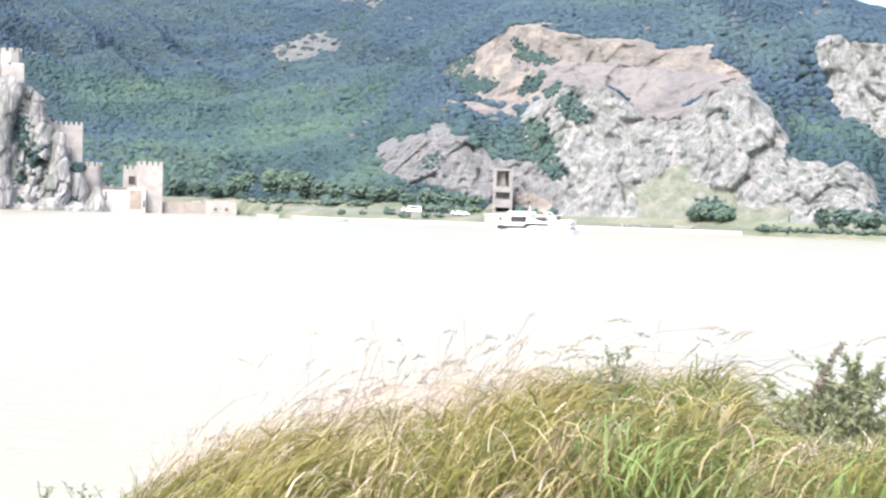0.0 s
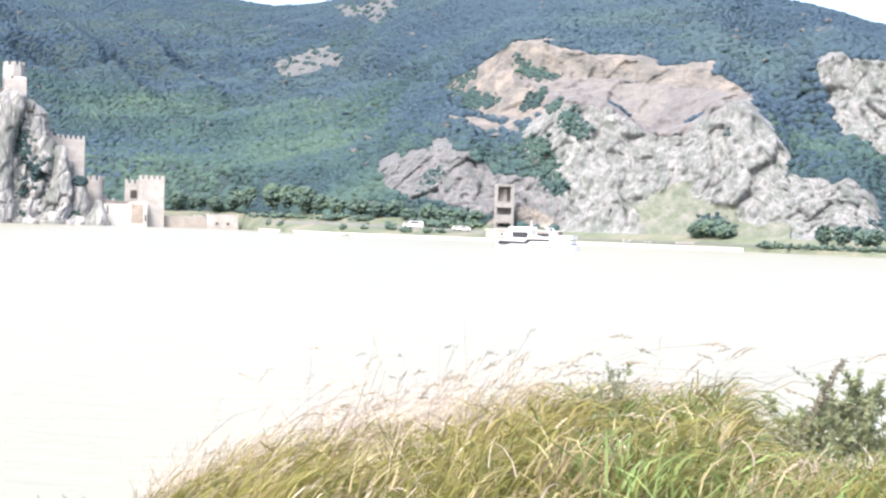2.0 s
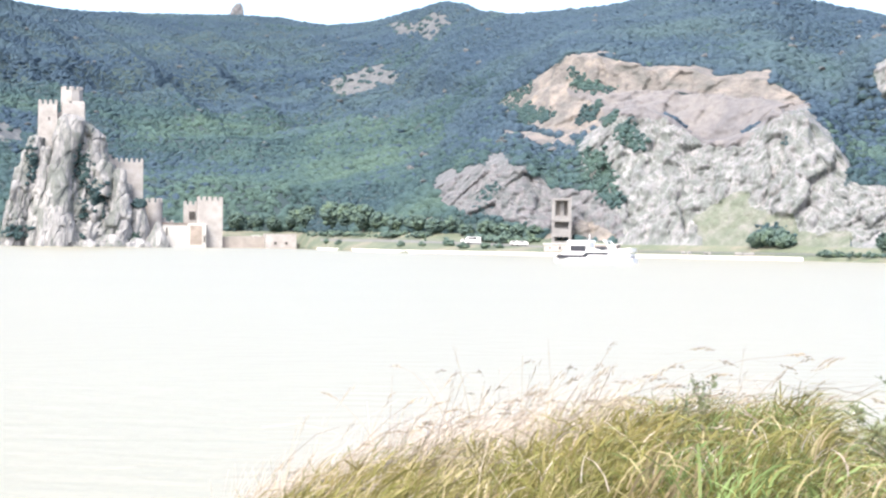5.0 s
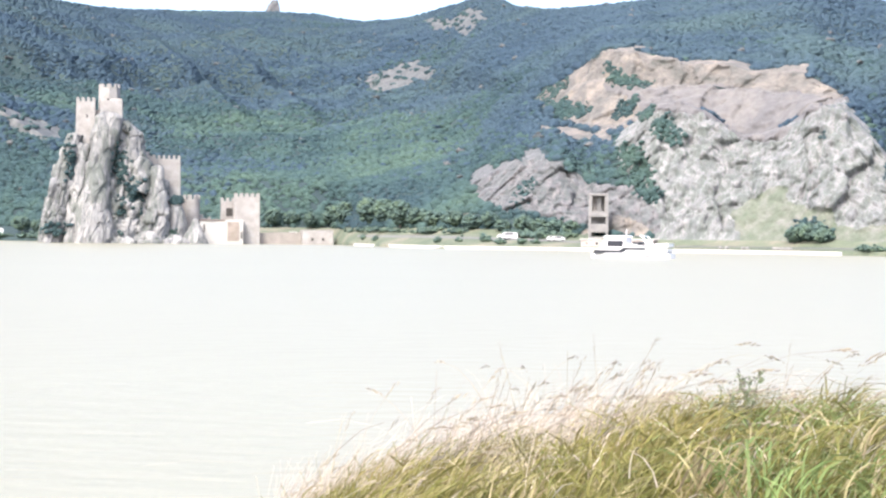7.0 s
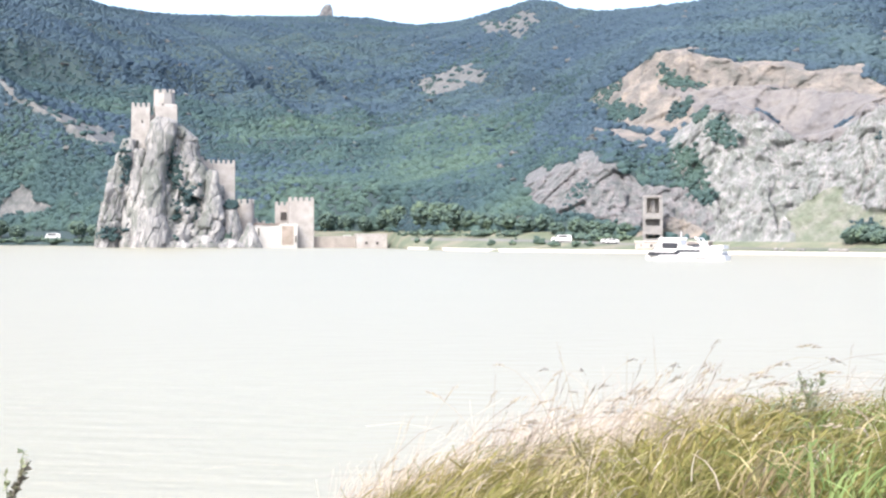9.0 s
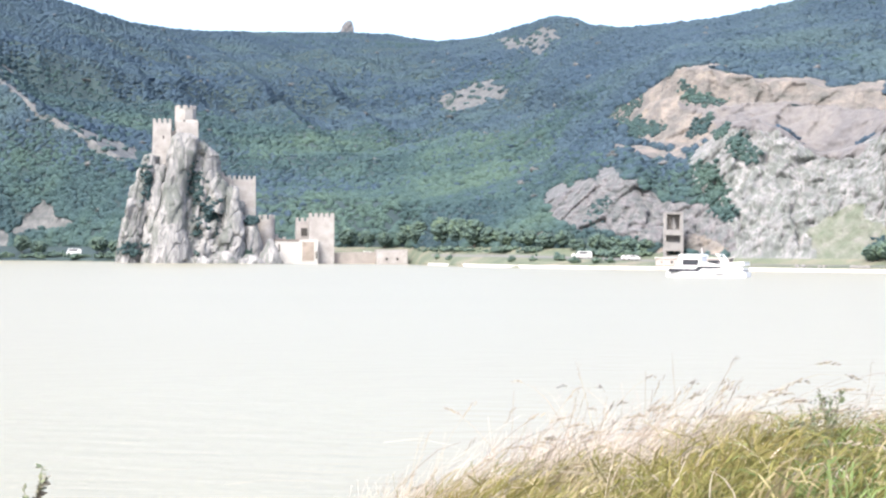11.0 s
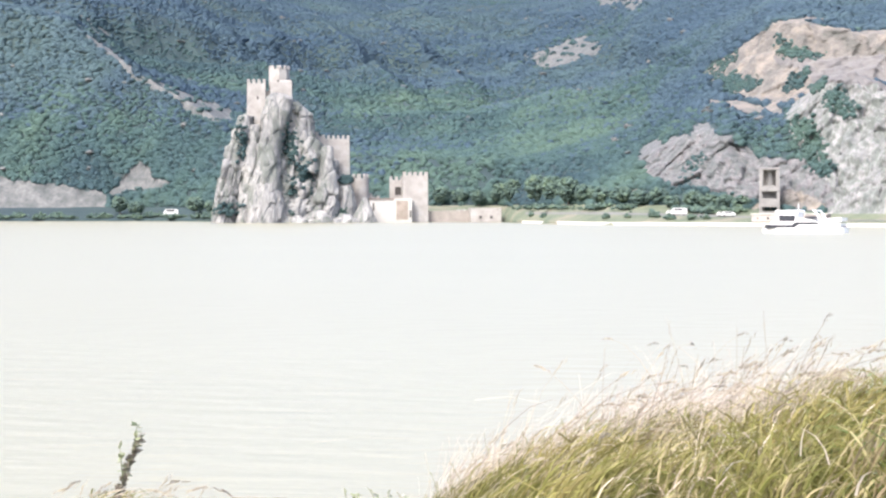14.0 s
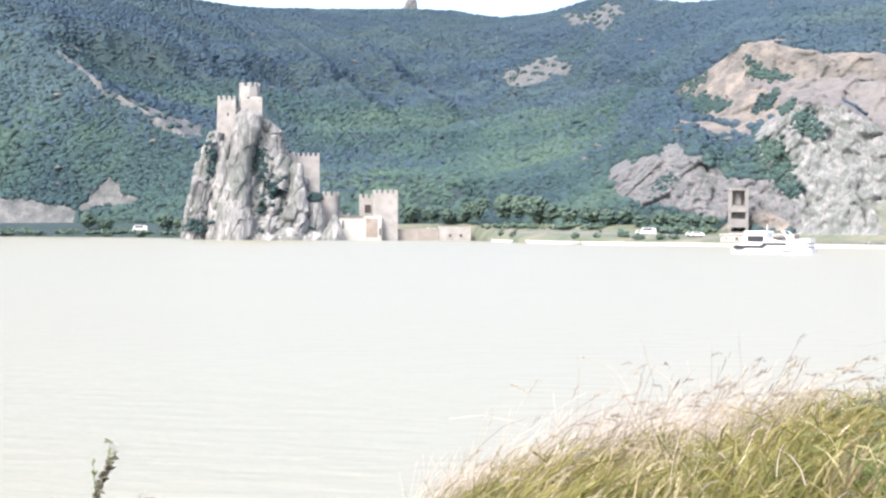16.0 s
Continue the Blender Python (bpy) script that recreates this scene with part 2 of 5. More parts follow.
def facets(x, y, z, tilt=0.8):
    """Blocky relief: every cell of a random mosaic is a plane of its own height and slant. Returns relief and distance to the next block."""
    xi, yi, zi = np.floor(x).astype(np.int64), np.floor(y).astype(np.int64), np.floor(z).astype(np.int64)
    d1, d2, val = np.full(x.shape, 9.0), np.full(x.shape, 9.0), np.zeros(x.shape)
    for i in (-1, 0, 1):
        for j in (-1, 0, 1):
            for k in (-1, 0, 1):
                a, b, c = xi + i, yi + j, zi + k
                ux, uy, uz = x - a - hash3(a, b, c), y - b - hash3(a + 57, b, c), z - c - hash3(a, b + 91, c)
                d = np.sqrt(ux * ux + uy * uy + uz * uz)
                v = hash3(a, b, c + 33) - 0.5 + tilt * ((hash3(a + 5, b, c) - 0.5) * ux + (hash3(a, b, c + 71) - 0.5) * uz)
                first = d < d1
                d2 = np.where(first, d1, np.minimum(d2, d))
                val = np.where(first, v, val)
                d1 = np.where(first, d, d1)
    return val, d2 - d1


def mesh_np(name, verts, faces, material=None, smooth=False):
    verts, faces = np.asarray(verts, dtype=np.float32), np.asarray(faces, dtype=np.int32)
    me = bpy.data.meshes.new(name)
    k = faces.shape[1]
    me.vertices.add(len(verts))
    me.vertices.foreach_set("co", verts.ravel())
    me.loops.add(faces.size)
    me.loops.foreach_set("vertex_index", faces.ravel())
    me.polygons.add(len(faces))
    me.polygons.foreach_set("loop_start", np.arange(0, faces.size, k, dtype=np.int32))
    me.polygons.foreach_set("loop_total", np.full(len(faces), k, dtype=np.int32))
    if smooth:
        me.polygons.foreach_set("use_smooth", np.ones(len(faces), dtype=bool))
    me.update(calc_edges=True)
    me.validate()
    if material:
        me.materials.append(material)
    return me


def part(name, bm, material, parent=None, label=""):
    me = bpy.data.meshes.new(name)
    bmesh.ops.recalc_face_normals(bm, faces=bm.faces)
    bm.to_mesh(me)
    bm.free()
    if material:
        me.materials.append(material)
    ob = new(name, me)
    if parent:
        ob.parent = parent
    if label:
        ob["label"] = label
    return ob


def box(bm, x0, x1, y0, y1, z0, z1, bevel=0.0, turn=0.0, about=(0, 0)):
    vs = [bm.verts.new((x, y, z)) for x in (x0, x1) for y in (y0, y1) for z in (z0, z1)]
    fs = [bm.faces.new([vs[i] for i in q]) for q in ((0, 1, 3, 2), (4, 6, 7, 5), (0, 4, 5, 1), (2, 3, 7, 6), (0, 2, 6, 4), (1, 5, 7, 3))]
    if bevel:
        es = {e for f in fs for e in f.edges}
        made = bmesh.ops.bevel(bm, geom=list(es), offset=bevel, segments=1, affect="EDGES")
        vs = [v for v in bm.verts if v in set(vs) or v in made["verts"]]
    if turn:
        bmesh.ops.rotate(bm, verts=vs, cent=(about[0], about[1], 0), matrix=Matrix.Rotation(turn, 3, "Z"))
    return vs


def boxm(*a, **k):
    bm = bmesh.new()
    box(bm, *a, **k)
    return bm


def grid_faces(nu, nv, keep=None):
    i = np.arange((nu - 1) * (nv - 1))
    r, c = i // (nv - 1), i % (nv - 1)
    a = r * nv + c
    return np.stack([a, a + nv, a + nv + 1, a + 1], 1)


def tell(r, el):
    return EYE + r * np.tan(np.radians(el))


# ---------------------------------------------------------------- far bank, hills and cliffs
def table(az, pairs):
    a, v = zip(*pairs)
    return np.interp(az, a, v)


AZ = np.concatenate([np.linspace(-75, -23, 40), np.arange(-22, 19.01, 0.055), np.linspace(20, 75, 40)])
shore = table(AZ, [(-75, 2400), (-40, 1300), (-25, 940), (-19, 890), (-15, 867), (-12, 800), (-8, 752), (-6, 746), (-3.5, 732), (-3.1, 690), (-2, 632), (0, 585), (3, 560), (6, 540), (10, 510), (16, 456), (25, 420), (75, 330)])
strip = table(AZ, [(-19, 5.0), (0, 5.2), (3, 4.2), (5, 3.0), (7, 2.0), (20, 2.0)])
crest_el = table(AZ, [(-25, 7.2), (-17.3, 5.95), (-15, 4.35), (-12.5, 2.9), (-11, 2.2), (-8, 1.8), (-4, 1.6), (0, 1.5), (0.8, 1.6), (2.5, 2.45), (3.8, 2.5), (4.6, 1.9), (5.4, 2.9), (6.2, 3.6), (6.8, 4.2), (7.7, 4.3), (8.6, 3.85), (9.4, 3.15), (10.1, 3.2), (11.3, 3.6), (11.7, 4.15), (12.6, 4.05), (13.5, 3.2), (14.2, 2.2), (15, 1.85), (15.9, 1.85), (16.5, 1.4), (16.9, 0.7), (17.4, 0.5), (20, 0.6)])
crest_r = table(AZ, [(-25, 200), (-17.3, 130), (-15, 90), (-12.5, 80), (-8, 110), (-4, 110), (0, 100), (2.5, 75), (4, 65), (7, 85), (12, 75), (15, 70), (20, 60)])
floor_el = table(AZ, [(-25, 7.2), (-17.3, 5.9), (-15, 4.5), (-12.5, 3.5), (-11, 3.2), (-4, 3.0), (1, 3.2), (3, 4.2), (3.65, 3.85), (5.5, 3.5), (7, 4.2), (8.2, 4.0), (9, 3.5), (9.6, 3.25), (10.7, 3.3), (11.6, 4.1), (12.8, 4.4), (14, 3.4), (15, 3.0), (20, 3.0)])
floor_r = table(AZ, [(-25, 60), (-17, 60), (-12, 130), (-4, 250), (0, 220), (3, 120), (6, 70), (14, 70), (20, 90)])
wall_el = table(AZ, [(-25, 7.9), (-17.3, 6.9), (-15, 6.1), (-12, 5.4), (-4, 5.0), (1, 5.2), (3, 4.6), (4.36, 5.4), (5.0, 5.95), (6.0, 5.93), (7.6, 5.62), (9.0, 5.5), (9.9, 5.26), (10.8, 5.33), (11.7, 5.24), (12.8, 4.5), (13.8, 4.3), (14.8, 5.6), (15.6, 5.75), (17, 5.5), (20, 5.0)])
wall_r = table(AZ, [(-25, 100), (-12, 200), (-4, 350), (0, 280), (3, 40), (6, 35), (14, 35), (15, 30), (20, 30)])
ridge_el = table(AZ, [(-25, 9.0), (-18, 8.5), (-14.5, 7.88), (-12.5, 7.3), (-10.5, 7.07), (-6, 7.1), (-4.2, 7.05), (-2.7, 6.8), (-1.6, 6.9), (0, 7.35), (1, 7.65), (1.8, 7.62), (2.4, 7.37), (3.6, 7.3), (5.3, 7.45), (7, 7.65), (9, 8.1), (11, 8.2), (13.1, 7.65), (14.4, 7.36), (15.5, 7.0), (17, 6.5), (20, 6.0)]) - 0.03
ridge_r = table(AZ, [(-25, 300), (-14, 350), (-8, 700), (-3, 680), (1, 480), (5, 420), (10, 380), (17, 320), (75, 300)])
R = [shore - 14, shore, shore + 1.2, shore + 26, shore + 26 + table(AZ, [(-19, 14), (-1, 14), (2, 8), (20, 5)])]
inland = table(AZ, [(-75, 2400), (-40, 1300), (-25, 940), (-19, 890), (-15, 867), (-12, 812), (-8, 745), (-5, 700), (-3, 665), (0, 600), (3, 560), (6, 540), (10, 510), (16, 456), (25, 420), (75, 330)])
r4 = np.maximum(inland + crest_r, R[-1] + 8)
pad = np.pad(r4, 20, mode="edge")
r4 = np.maximum(np.convolve(pad, np.ones(41) / 41, mode="valid"), R[-1] + 4)
r5 = r4 + floor_r
r6 = r5 + wall_r
r7 = r6 + ridge_r
bench_el = table(AZ, [(-12, 4.6), (1, 4.3), (3, 4.35), (4.3, 4.9), (5.35, 5.12), (6.8, 4.87), (8.24, 4.88), (9.5, 4.75), (10.2, 4.7), (11.5, 4.6), (12.8, 4.45), (14, 4.1), (15, 4.4), (20, 4.2)])
bench_el = np.clip(bench_el, floor_el, wall_el)
rb = r5 + (r6 - r5) * 0.62
rc = r5 + (r6 - r5) * 0.80
R += [r4, r5, rb, rc, r6, r7, r7 + 250, r7 + 250 + 900]
Z = [0 * AZ - 5, 0 * AZ + 0.1, 0 * AZ + 1.1, strip, strip + 2.0, tell(r4, crest_el), tell(r5, floor_el), tell(rb, bench_el), tell(rc, bench_el + 0.03), tell(r6, wall_el), tell(r7, ridge_el), tell(r7, ridge_el) - 35, tell(r7, ridge_el) * 0.4]
NS = [1, 2, 8, 6, 96, 26, 34, 8, 34, 60, 4, 3]
rr, zz = [], []
for i, ns in enumerate(NS):
    for s in np.arange(ns) / ns:
        rr.append(R[i] * (1 - s) + R[i + 1] * s)
        zz.append(Z[i] * (1 - s) + Z[i + 1] * s)
rr.append(R[-1]), zz.append(Z[-1])
rr, zz = np.array(rr).T, np.array(zz).T
nu, nv = rr.shape
k0 = sum(NS[:4])                       # rows past this belong to the slopes
for it in range(2):                    # round the breaks of slope a little
    for a in (rr, zz):
        a[:, k0 + 1:-1] = (a[:, k0:-2] + 2 * a[:, k0 + 1:-1] + a[:, k0 + 2:]) / 4
A2 = np.radians(AZ)[:, None] + 0 * rr
X, Y = rr * np.sin(A2), rr * np.cos(A2)


def inside(poly, px, py):
    res = np.zeros(px.shape, dtype=bool)
    for (x0, y0), (x1, y1) in zip(poly, poly[1:] + poly[:1]):
        hit = (y0 > py) != (y1 > py)
        res ^= hit & (px < (x1 - x0) * (py - y0) / (y1 - y0 + 1e-9) + x0)
    return res


ELEV = np.degrees(np.arctan2(zz - EYE, rr))
DEG = np.degrees(A2)
wa = fbm(X / 14, Y / 14, zz / 14, 3) * 0.16
wb = fbm(X / 14 + 50, Y / 14, zz / 14, 3) * 0.16
ZONES = {
    "crag_front": [(6.8, 4.5), (7.8, 4.5), (8.63, 4.0), (9.37, 3.3), (10.4, 3.3), (11.3, 3.7), (11.68, 4.4), (12.7, 4.45), (13.3, 3.6), (14.1, 2.5), (13.9, 1.85), (14.2, 1.4), (14.5, 0.6), (14.7, -0.2), (6.9, -0.2), (6.7, 0.95), (6.04, 1.85), (5.38, 2.93), (6.1, 3.7)],
    "crag_end": [(13.7, 1.5), (14.2, 1.9), (15.1, 1.9), (15.35, 1.6), (15.9, 1.9), (16.5, 1.42), (16.9, 0.5), (17.0, -0.3), (14.4, -0.3), (14.2, 0.5)],
    "cliff_far": [(14.7, 5.45), (15.05, 5.8), (15.9, 5.6), (18, 5.6), (18, 2.7), (16.9, 2.7), (16.05, 3.25), (15.6, 3.1), (15.3, 3.9), (15.0, 4.4)],
    "cliff_low": [(0.8, 1.5), (1.0, 1.95), (1.4, 2.15), (2.45, 2.42), (2.9, 2.8), (3.3, 2.53), (3.8, 2.46), (3.95, 2.14), (4.2, 2.1), (4.65, 1.62), (6.2, 1.66), (6.3, 1.2), (7.0, 0.95), (7.0, 0.05), (4.4, 0.4), (3.5, 0.55), (2.4, 0.72), (1.7, 0.95)],
    "quarry": [(3.0, 4.5), (4.3, 5.4), (5.0, 6.0), (6.0, 6.0), (7.6, 5.7), (9.0, 5.56), (9.9, 5.32), (10.8, 5.4), (11.7, 5.3), (12.9, 4.5), (11.8, 4.1), (10.7, 3.2), (9.6, 3.1), (8.2, 4.0), (6.5, 3.9), (5.5, 3.3), (3.6, 3.8)],
    "quarry_floor": [(5.2, 5.0), (6.8, 4.85), (8.24, 4.88), (9.5, 4.75), (10.2, 4.7), (11.5, 4.65), (12.9, 4.4), (11.8, 4.1), (10.7, 3.2), (9.6, 3.1), (8.2, 4.0), (6.5, 3.9), (6.0, 4.4)],
    "talus": [(3.0, 3.6), (3.8, 3.55), (4.7, 3.36), (5.45, 3.18), (5.3, 2.95), (4.0, 3.16), (3.2, 3.28)],
    "scree": [(-2.76, 4.89), (-1.5, 5.4), (-0.1, 5.5), (-0.6, 5.05), (-2.0, 4.57)],
    "spur_rocks": [(-17.3, 6.0), (-16.7, 5.75), (-15.2, 4.45), (-13.5, 3.75), (-12.2, 3.1), (-12.8, 2.85), (-13.8, 3.45), (-15.2, 4.25), (-16.7, 5.55)],
    "crest_rocks": [(-0.8, 6.9), (-0.4, 6.5), (0.3, 6.55), (0.7, 6.4), (1.3, 7.2), (0.9, 7.2), (0.3, 6.75)],
    "cone": [(-16.1, 0.66), (-15.05, 1.53), (-14.2, 0.77)],
    "cutting": [(-20, 1.05), (-19.3, 0.98), (-17.7, 0.75), (-16.1, 0.5), (-16.1, 0.15), (-20, 0.1)],
    "grass_talus": [(9.2, 0.44), (10.1, 1.1), (11.0, 1.25), (12.3, 0.78), (12.7, 0.3), (14.3, 0.22), (14.4, -0.3), (9.5, -0.4)],
    "shore_tan": [(-0.1, 0.52), (1.0, 0.66), (1.6, 0.25), (1.4, 0.2), (0.86, 0.38), (-0.1, 0.34)],
    "rubble_slope": [(4.45, 0.02), (4.8, 0.28), (5.6, 0.5), (6.5, 0.38), (6.8, 0.05)],
}
zone = np.zeros(rr.shape, dtype=np.int32)
slope_row = np.arange(nv)[None, :] >= k0
for n, (key, poly) in enumerate(ZONES.items(), 1):
    rows_ok = slope_row & (np.arange(nv)[None, :] < nv - 6)
    wild = 3.0 if key == "grass_talus" else 1.0
    zone[inside(poly, DEG + wa * wild, ELEV + wb * wild) & rows_ok] = n
bare = zone > 0
hard = np.isin(zone, [1, 2, 3, 4, 15])
pit = np.isin(zone, [5, 6])
# relief: crags break into ribs and ledges, the woods roll gently


def stepped(v, k, blend=0.7):
    """Noise broken into ledges with sharp edges."""
    q = v * k
    fl = np.floor(q)
    fr = q - fl
    return (v * (1 - blend) + (fl + np.clip((fr - 0.7) / 0.3, 0, 1)) / k * blend)


lean = X * 0.35 + zz * 0.5
rib = stepped(fbm((X - 0.3 * zz) / 9, Y / 26, zz / 34, 5, True, 0.6), 3.0, 0.5)
led = stepped(fbm(X / 7 + lean / 9, Y / 9, zz / 12, 4, False, 0.65), 3.0)
big, big_edge = facets((X - 0.35 * zz) / 9, Y / 14, (zz + 0.2 * X) / 15)
sml, sml_edge = facets((X - 0.35 * zz) / 3.2, Y / 5, (zz + 0.2 * X) / 5.5)
chip, chip_edge = facets((X + 0.3 * zz) / 1.7 + 9, Y / 2.6, (zz - 0.2 * X) / 3.2)
crease = np.clip(0.35 - np.abs(fbm((X + 0.55 * zz) / 11 + 7, Y / 30, (zz - 0.55 * X) / 40, 4, False, 0.55)), 0, 1) * -3.0
roll = fbm(X / 90, Y / 90, zz / 90, 4)
gully = fbm(DEG / 2.4 + rr / 330, rr / 420, 0 * rr, 4, True)
tint = hard * 1.0
for it in range(4):
    tint[1:-1, 1:-1] = (tint[1:-1, 1:-1] * 2 + tint[:-2, 1:-1] + tint[2:, 1:-1] + tint[1:-1, :-2] + tint[1:-1, 2:]) / 6
deep = np.clip((rr - shore[:, None] - 150) / 300, 0, 1) * np.clip((np.abs(DEG - 9.5) - 6.5) / 2, 0, 1) * (np.arange(nv)[None, :] < nv - 8)
push = deep * gully * 15 * np.clip(1 - (ELEV - 5.8) / 1.2, 0, 1) + tint * (rib * 0.9 + led * 0.4 + crease * 0.7 + big * 3.6 + sml * 1.8 + chip * 0.9 - np.clip(0.12 - chip_edge, 0, 1) * 3.0 - np.clip(0.12 - sml_edge, 0, 1) * 5.0 - np.clip(0.1 - big_edge, 0, 1) * 10.0 + stepped(fbm((X + 0.4 * zz) / 2.2, Y / 6, zz / 9.0, 3, True, 0.6), 3.0) * 0.45) + pit * (fbm(X / 9, Y / 9, zz / 30, 4, True) * 1.2 + big * 2.2 + sml * 1.1) + (bare & ~hard & ~pit) * led * 1.2
fade = np.clip((np.arange(nv)[None, :] - k0) / 8.0, 0, 1)
rr = rr - push * fade
zz = zz + (push * 0.25 + (1 - tint) * roll * 4.5 * np.clip((7.0 - ELEV) / 1.2, 0.2, 1) * np.clip((rr - shore[:, None] - 60) / 150, 0, 1)) * fade
X, Y = rr * np.sin(A2), rr * np.cos(A2)
VERTS = np.stack([X, Y, zz], -1).reshape(-1, 3)
FACES = grid_faces(nu, nv)[:, ::-1]
fz = zone.reshape(-1)[FACES].max(1)
rowf = (np.arange(len(FACES)) % (nv - 1))


def connected(key):
    """Number the connected patches of faces that share a key above 0."""
    w = nv - 1
    lab = np.zeros(len(key), dtype=np.int32)
    sizes = [0]
    for st in np.flatnonzero(key):
        if lab[st]:
            continue
        n, k, todo, cnt = len(sizes), key[st], [st], 0
        lab[st] = n
        while todo:
            q = todo.pop()
            cnt += 1
            for o, ok in ((q - w, q >= w), (q + w, q + w < len(key)), (q - 1, q % w > 0), (q + 1, q % w < w - 1)):
                if ok and not lab[o] and key[o] == k:
                    lab[o] = n
                    todo.append(o)
        sizes.append(cnt)
    return lab, np.array(sizes)


azf = DEG.reshape(-1)[FACES[:, 0]]
elf = ELEV.reshape(-1)[FACES[:, 0]]
lab, sizes = connected(fz.astype(np.int64))
fz[(fz > 0) & (sizes[lab] < 120)] = 0
CUTS = {1: [7.0, 8.6, 10.2, 11.5, 13.0], 2: [15.5, 16.3], 3: [15.8, 16.8], 4: [2.0, 3.2, 4.4, 5.6], 5: [4.2, 5.2, 7.0, 8.9, 10.3, 11.6], 6: [7.0, 9.2, 10.6]}
wob = azf + 0.25 * np.sin(elf * 2.1) + 0.1 * np.sin(elf * 7.0)
key = fz.astype(np.int64) * 100
for z_, c_ in CUTS.items():
    key[fz == z_] += np.searchsorted(c_, wob[fz == z_])
lab, sizes = connected(key)


def piece(name, sel, material, label, category, kind=""):
    f = FACES[sel]
    used, inv = np.unique(f, return_inverse=True)
    ob = new(name, mesh_np(name, VERTS[used], inv.reshape(f.shape), material))
    return tagged(ob, label, category, kind=kind)


meadow_strip = (fz == 0) & (rowf < sum(NS[:4])) & (azf > -12.6)
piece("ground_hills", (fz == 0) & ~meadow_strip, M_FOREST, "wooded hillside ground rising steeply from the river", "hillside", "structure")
piece("shore_meadow", meadow_strip, M_MEADOW, "grassy flat strip along the far river bank", "river bank", "structure")
def cliff(name, sel, material, label, category, pname):
    """One rock thing whose buttresses, parted along the gullies, are its parts."""
    t = tagged(new(name), label, category)
    t.location = VERTS[FACES[sel][:, 0]].mean(0)
    t.location.z = VERTS[FACES[sel][:, 0]][:, 2].min()
    for n in np.unique(lab[sel]):
        f = FACES[sel & (lab == n)]
        used, inv = np.unique(f, return_inverse=True)
        ob = new(pname if len(f) > 400 else "ledge", mesh_np(pname, VERTS[used] - np.array(t.location), inv.reshape(f.shape), material))
        ob.parent = t
    return t


cliff("rock_crag", fz == 1, M_CRAG, "pale grey fissured limestone crag above the shore road", "crag", "buttress")
cliff("rock_crag", fz == 2, M_CRAG, "low pale limestone bluff at the water's edge", "crag", "buttress")
cliff("rock_cliff", fz == 3, M_CRAG, "white streaked limestone cliff high in the woods", "cliff", "buttress")
cliff("rock_cliff", fz == 4, M_CLIFF, "low mauve-grey rock cliff behind the shore meadow", "cliff", "buttress")
quarry = cliff("quarry", fz == 5, M_QTAN, "bare tan terraced upper face of an old quarry", "quarry", "face")
cliff("quarry_slope", fz == 6, M_QUARRY, "smooth grey sloping floor of the old quarry", "quarry", "slope")
piece("talus_ledge", fz == 7, M_QTAN, "narrow tan ledge of rubble below the quarry", "ledge")
piece("scree_patch", fz == 8, M_SCREE, "small bare rock patch amid the woods", "rock patch")
piece("rock_spur", fz == 9, M_SCREE, "line of pale rocks down the wooded spur", "rocks")
piece("ridge_crag", fz == 10, M_SCREE, "grey rock teeth below the wooded skyline", "crag")
piece("rubble_cone", fz == 11, M_SCREE, "grey cone of loose quarry rubble by the shore", "rubble")
piece("road_cutting", fz == 12, M_SCREE, "pale bare rock of a road cutting along the shore", "cutting")
piece("grass_talus", fz == 13, M_TALUS, "pale green grassy rubble fan below the crag", "talus")
piece("shore_ledge", fz == 14, M_QTAN, "tan bare earth ledge above the shore meadow", "ledge")
piece("rubble_slope", fz == 15, M_QTAN, "pinkish tan rubble slope above the quay", "rubble")

# ---------------------------------------------------------------- woods on the slopes
rng = np.random.default_rng(5)


def ico(sub):
    bm = bmesh.new()
    bmesh.ops.create_icosphere(bm, subdivisions=sub, radius=1.0)
    v = np.array([x.co[:] for x in bm.verts])
    f = np.array([[x.index for x in q.verts] for q in bm.faces])
    bm.free()
    return v, f


IV, IF = ico(2)
SV, SF = ico(1)
SCAP = SF[(SV[SF].mean(1)[:, 2] > -0.5)]


def clumps(centers, radii, tall=1.0, rough=0.35, faces=IF, ball=IV):
    """Many lumpy crowns as one set of vertices and faces."""
    n = len(centers)
    base = ball[None] * np.ones((n, 1, 1))
    lump = 1 + rough * (rng.random((n, len(ball))) - 0.5) * 2
    low = np.where(base[..., 2] < 0, 0.75, 1.0)
    v = base * (lump * low)[..., None] * radii[:, None, None]
    v[..., 2] *= tall
    v[..., 0] *= (0.8 + 0.4 * rng.random((n, 1)))
    turn = rng.uniform(0, 6.28, (n, 1))
    vx, vy = v[..., 0] * np.cos(turn) - v[..., 1] * np.sin(turn), v[..., 0] * np.sin(turn) + v[..., 1] * np.cos(turn)
    v[..., 0], v[..., 1] = vx, vy
    v += centers[:, None, :]
    f = faces[None] + (np.arange(n) * len(ball))[:, None, None]
    return v.reshape(-1, 3), f.reshape(-1, 3)


def scatter(sel, count, weight=None):
    f = FACES[sel]
    a, b, d = VERTS[f[:, 0]], VERTS[f[:, 1]], VERTS[f[:, 3]]
    area = np.linalg.norm(np.cross(b - a, d - a), axis=1)
    if weight is not None:
        area = area * weight(a)
    pick = rng.choice(len(f), count, p=area / area.sum())
    u, w = rng.random((count, 1)), rng.random((count, 1))
    return a[pick] + u * (b - a)[pick] + w * (d - a)[pick]


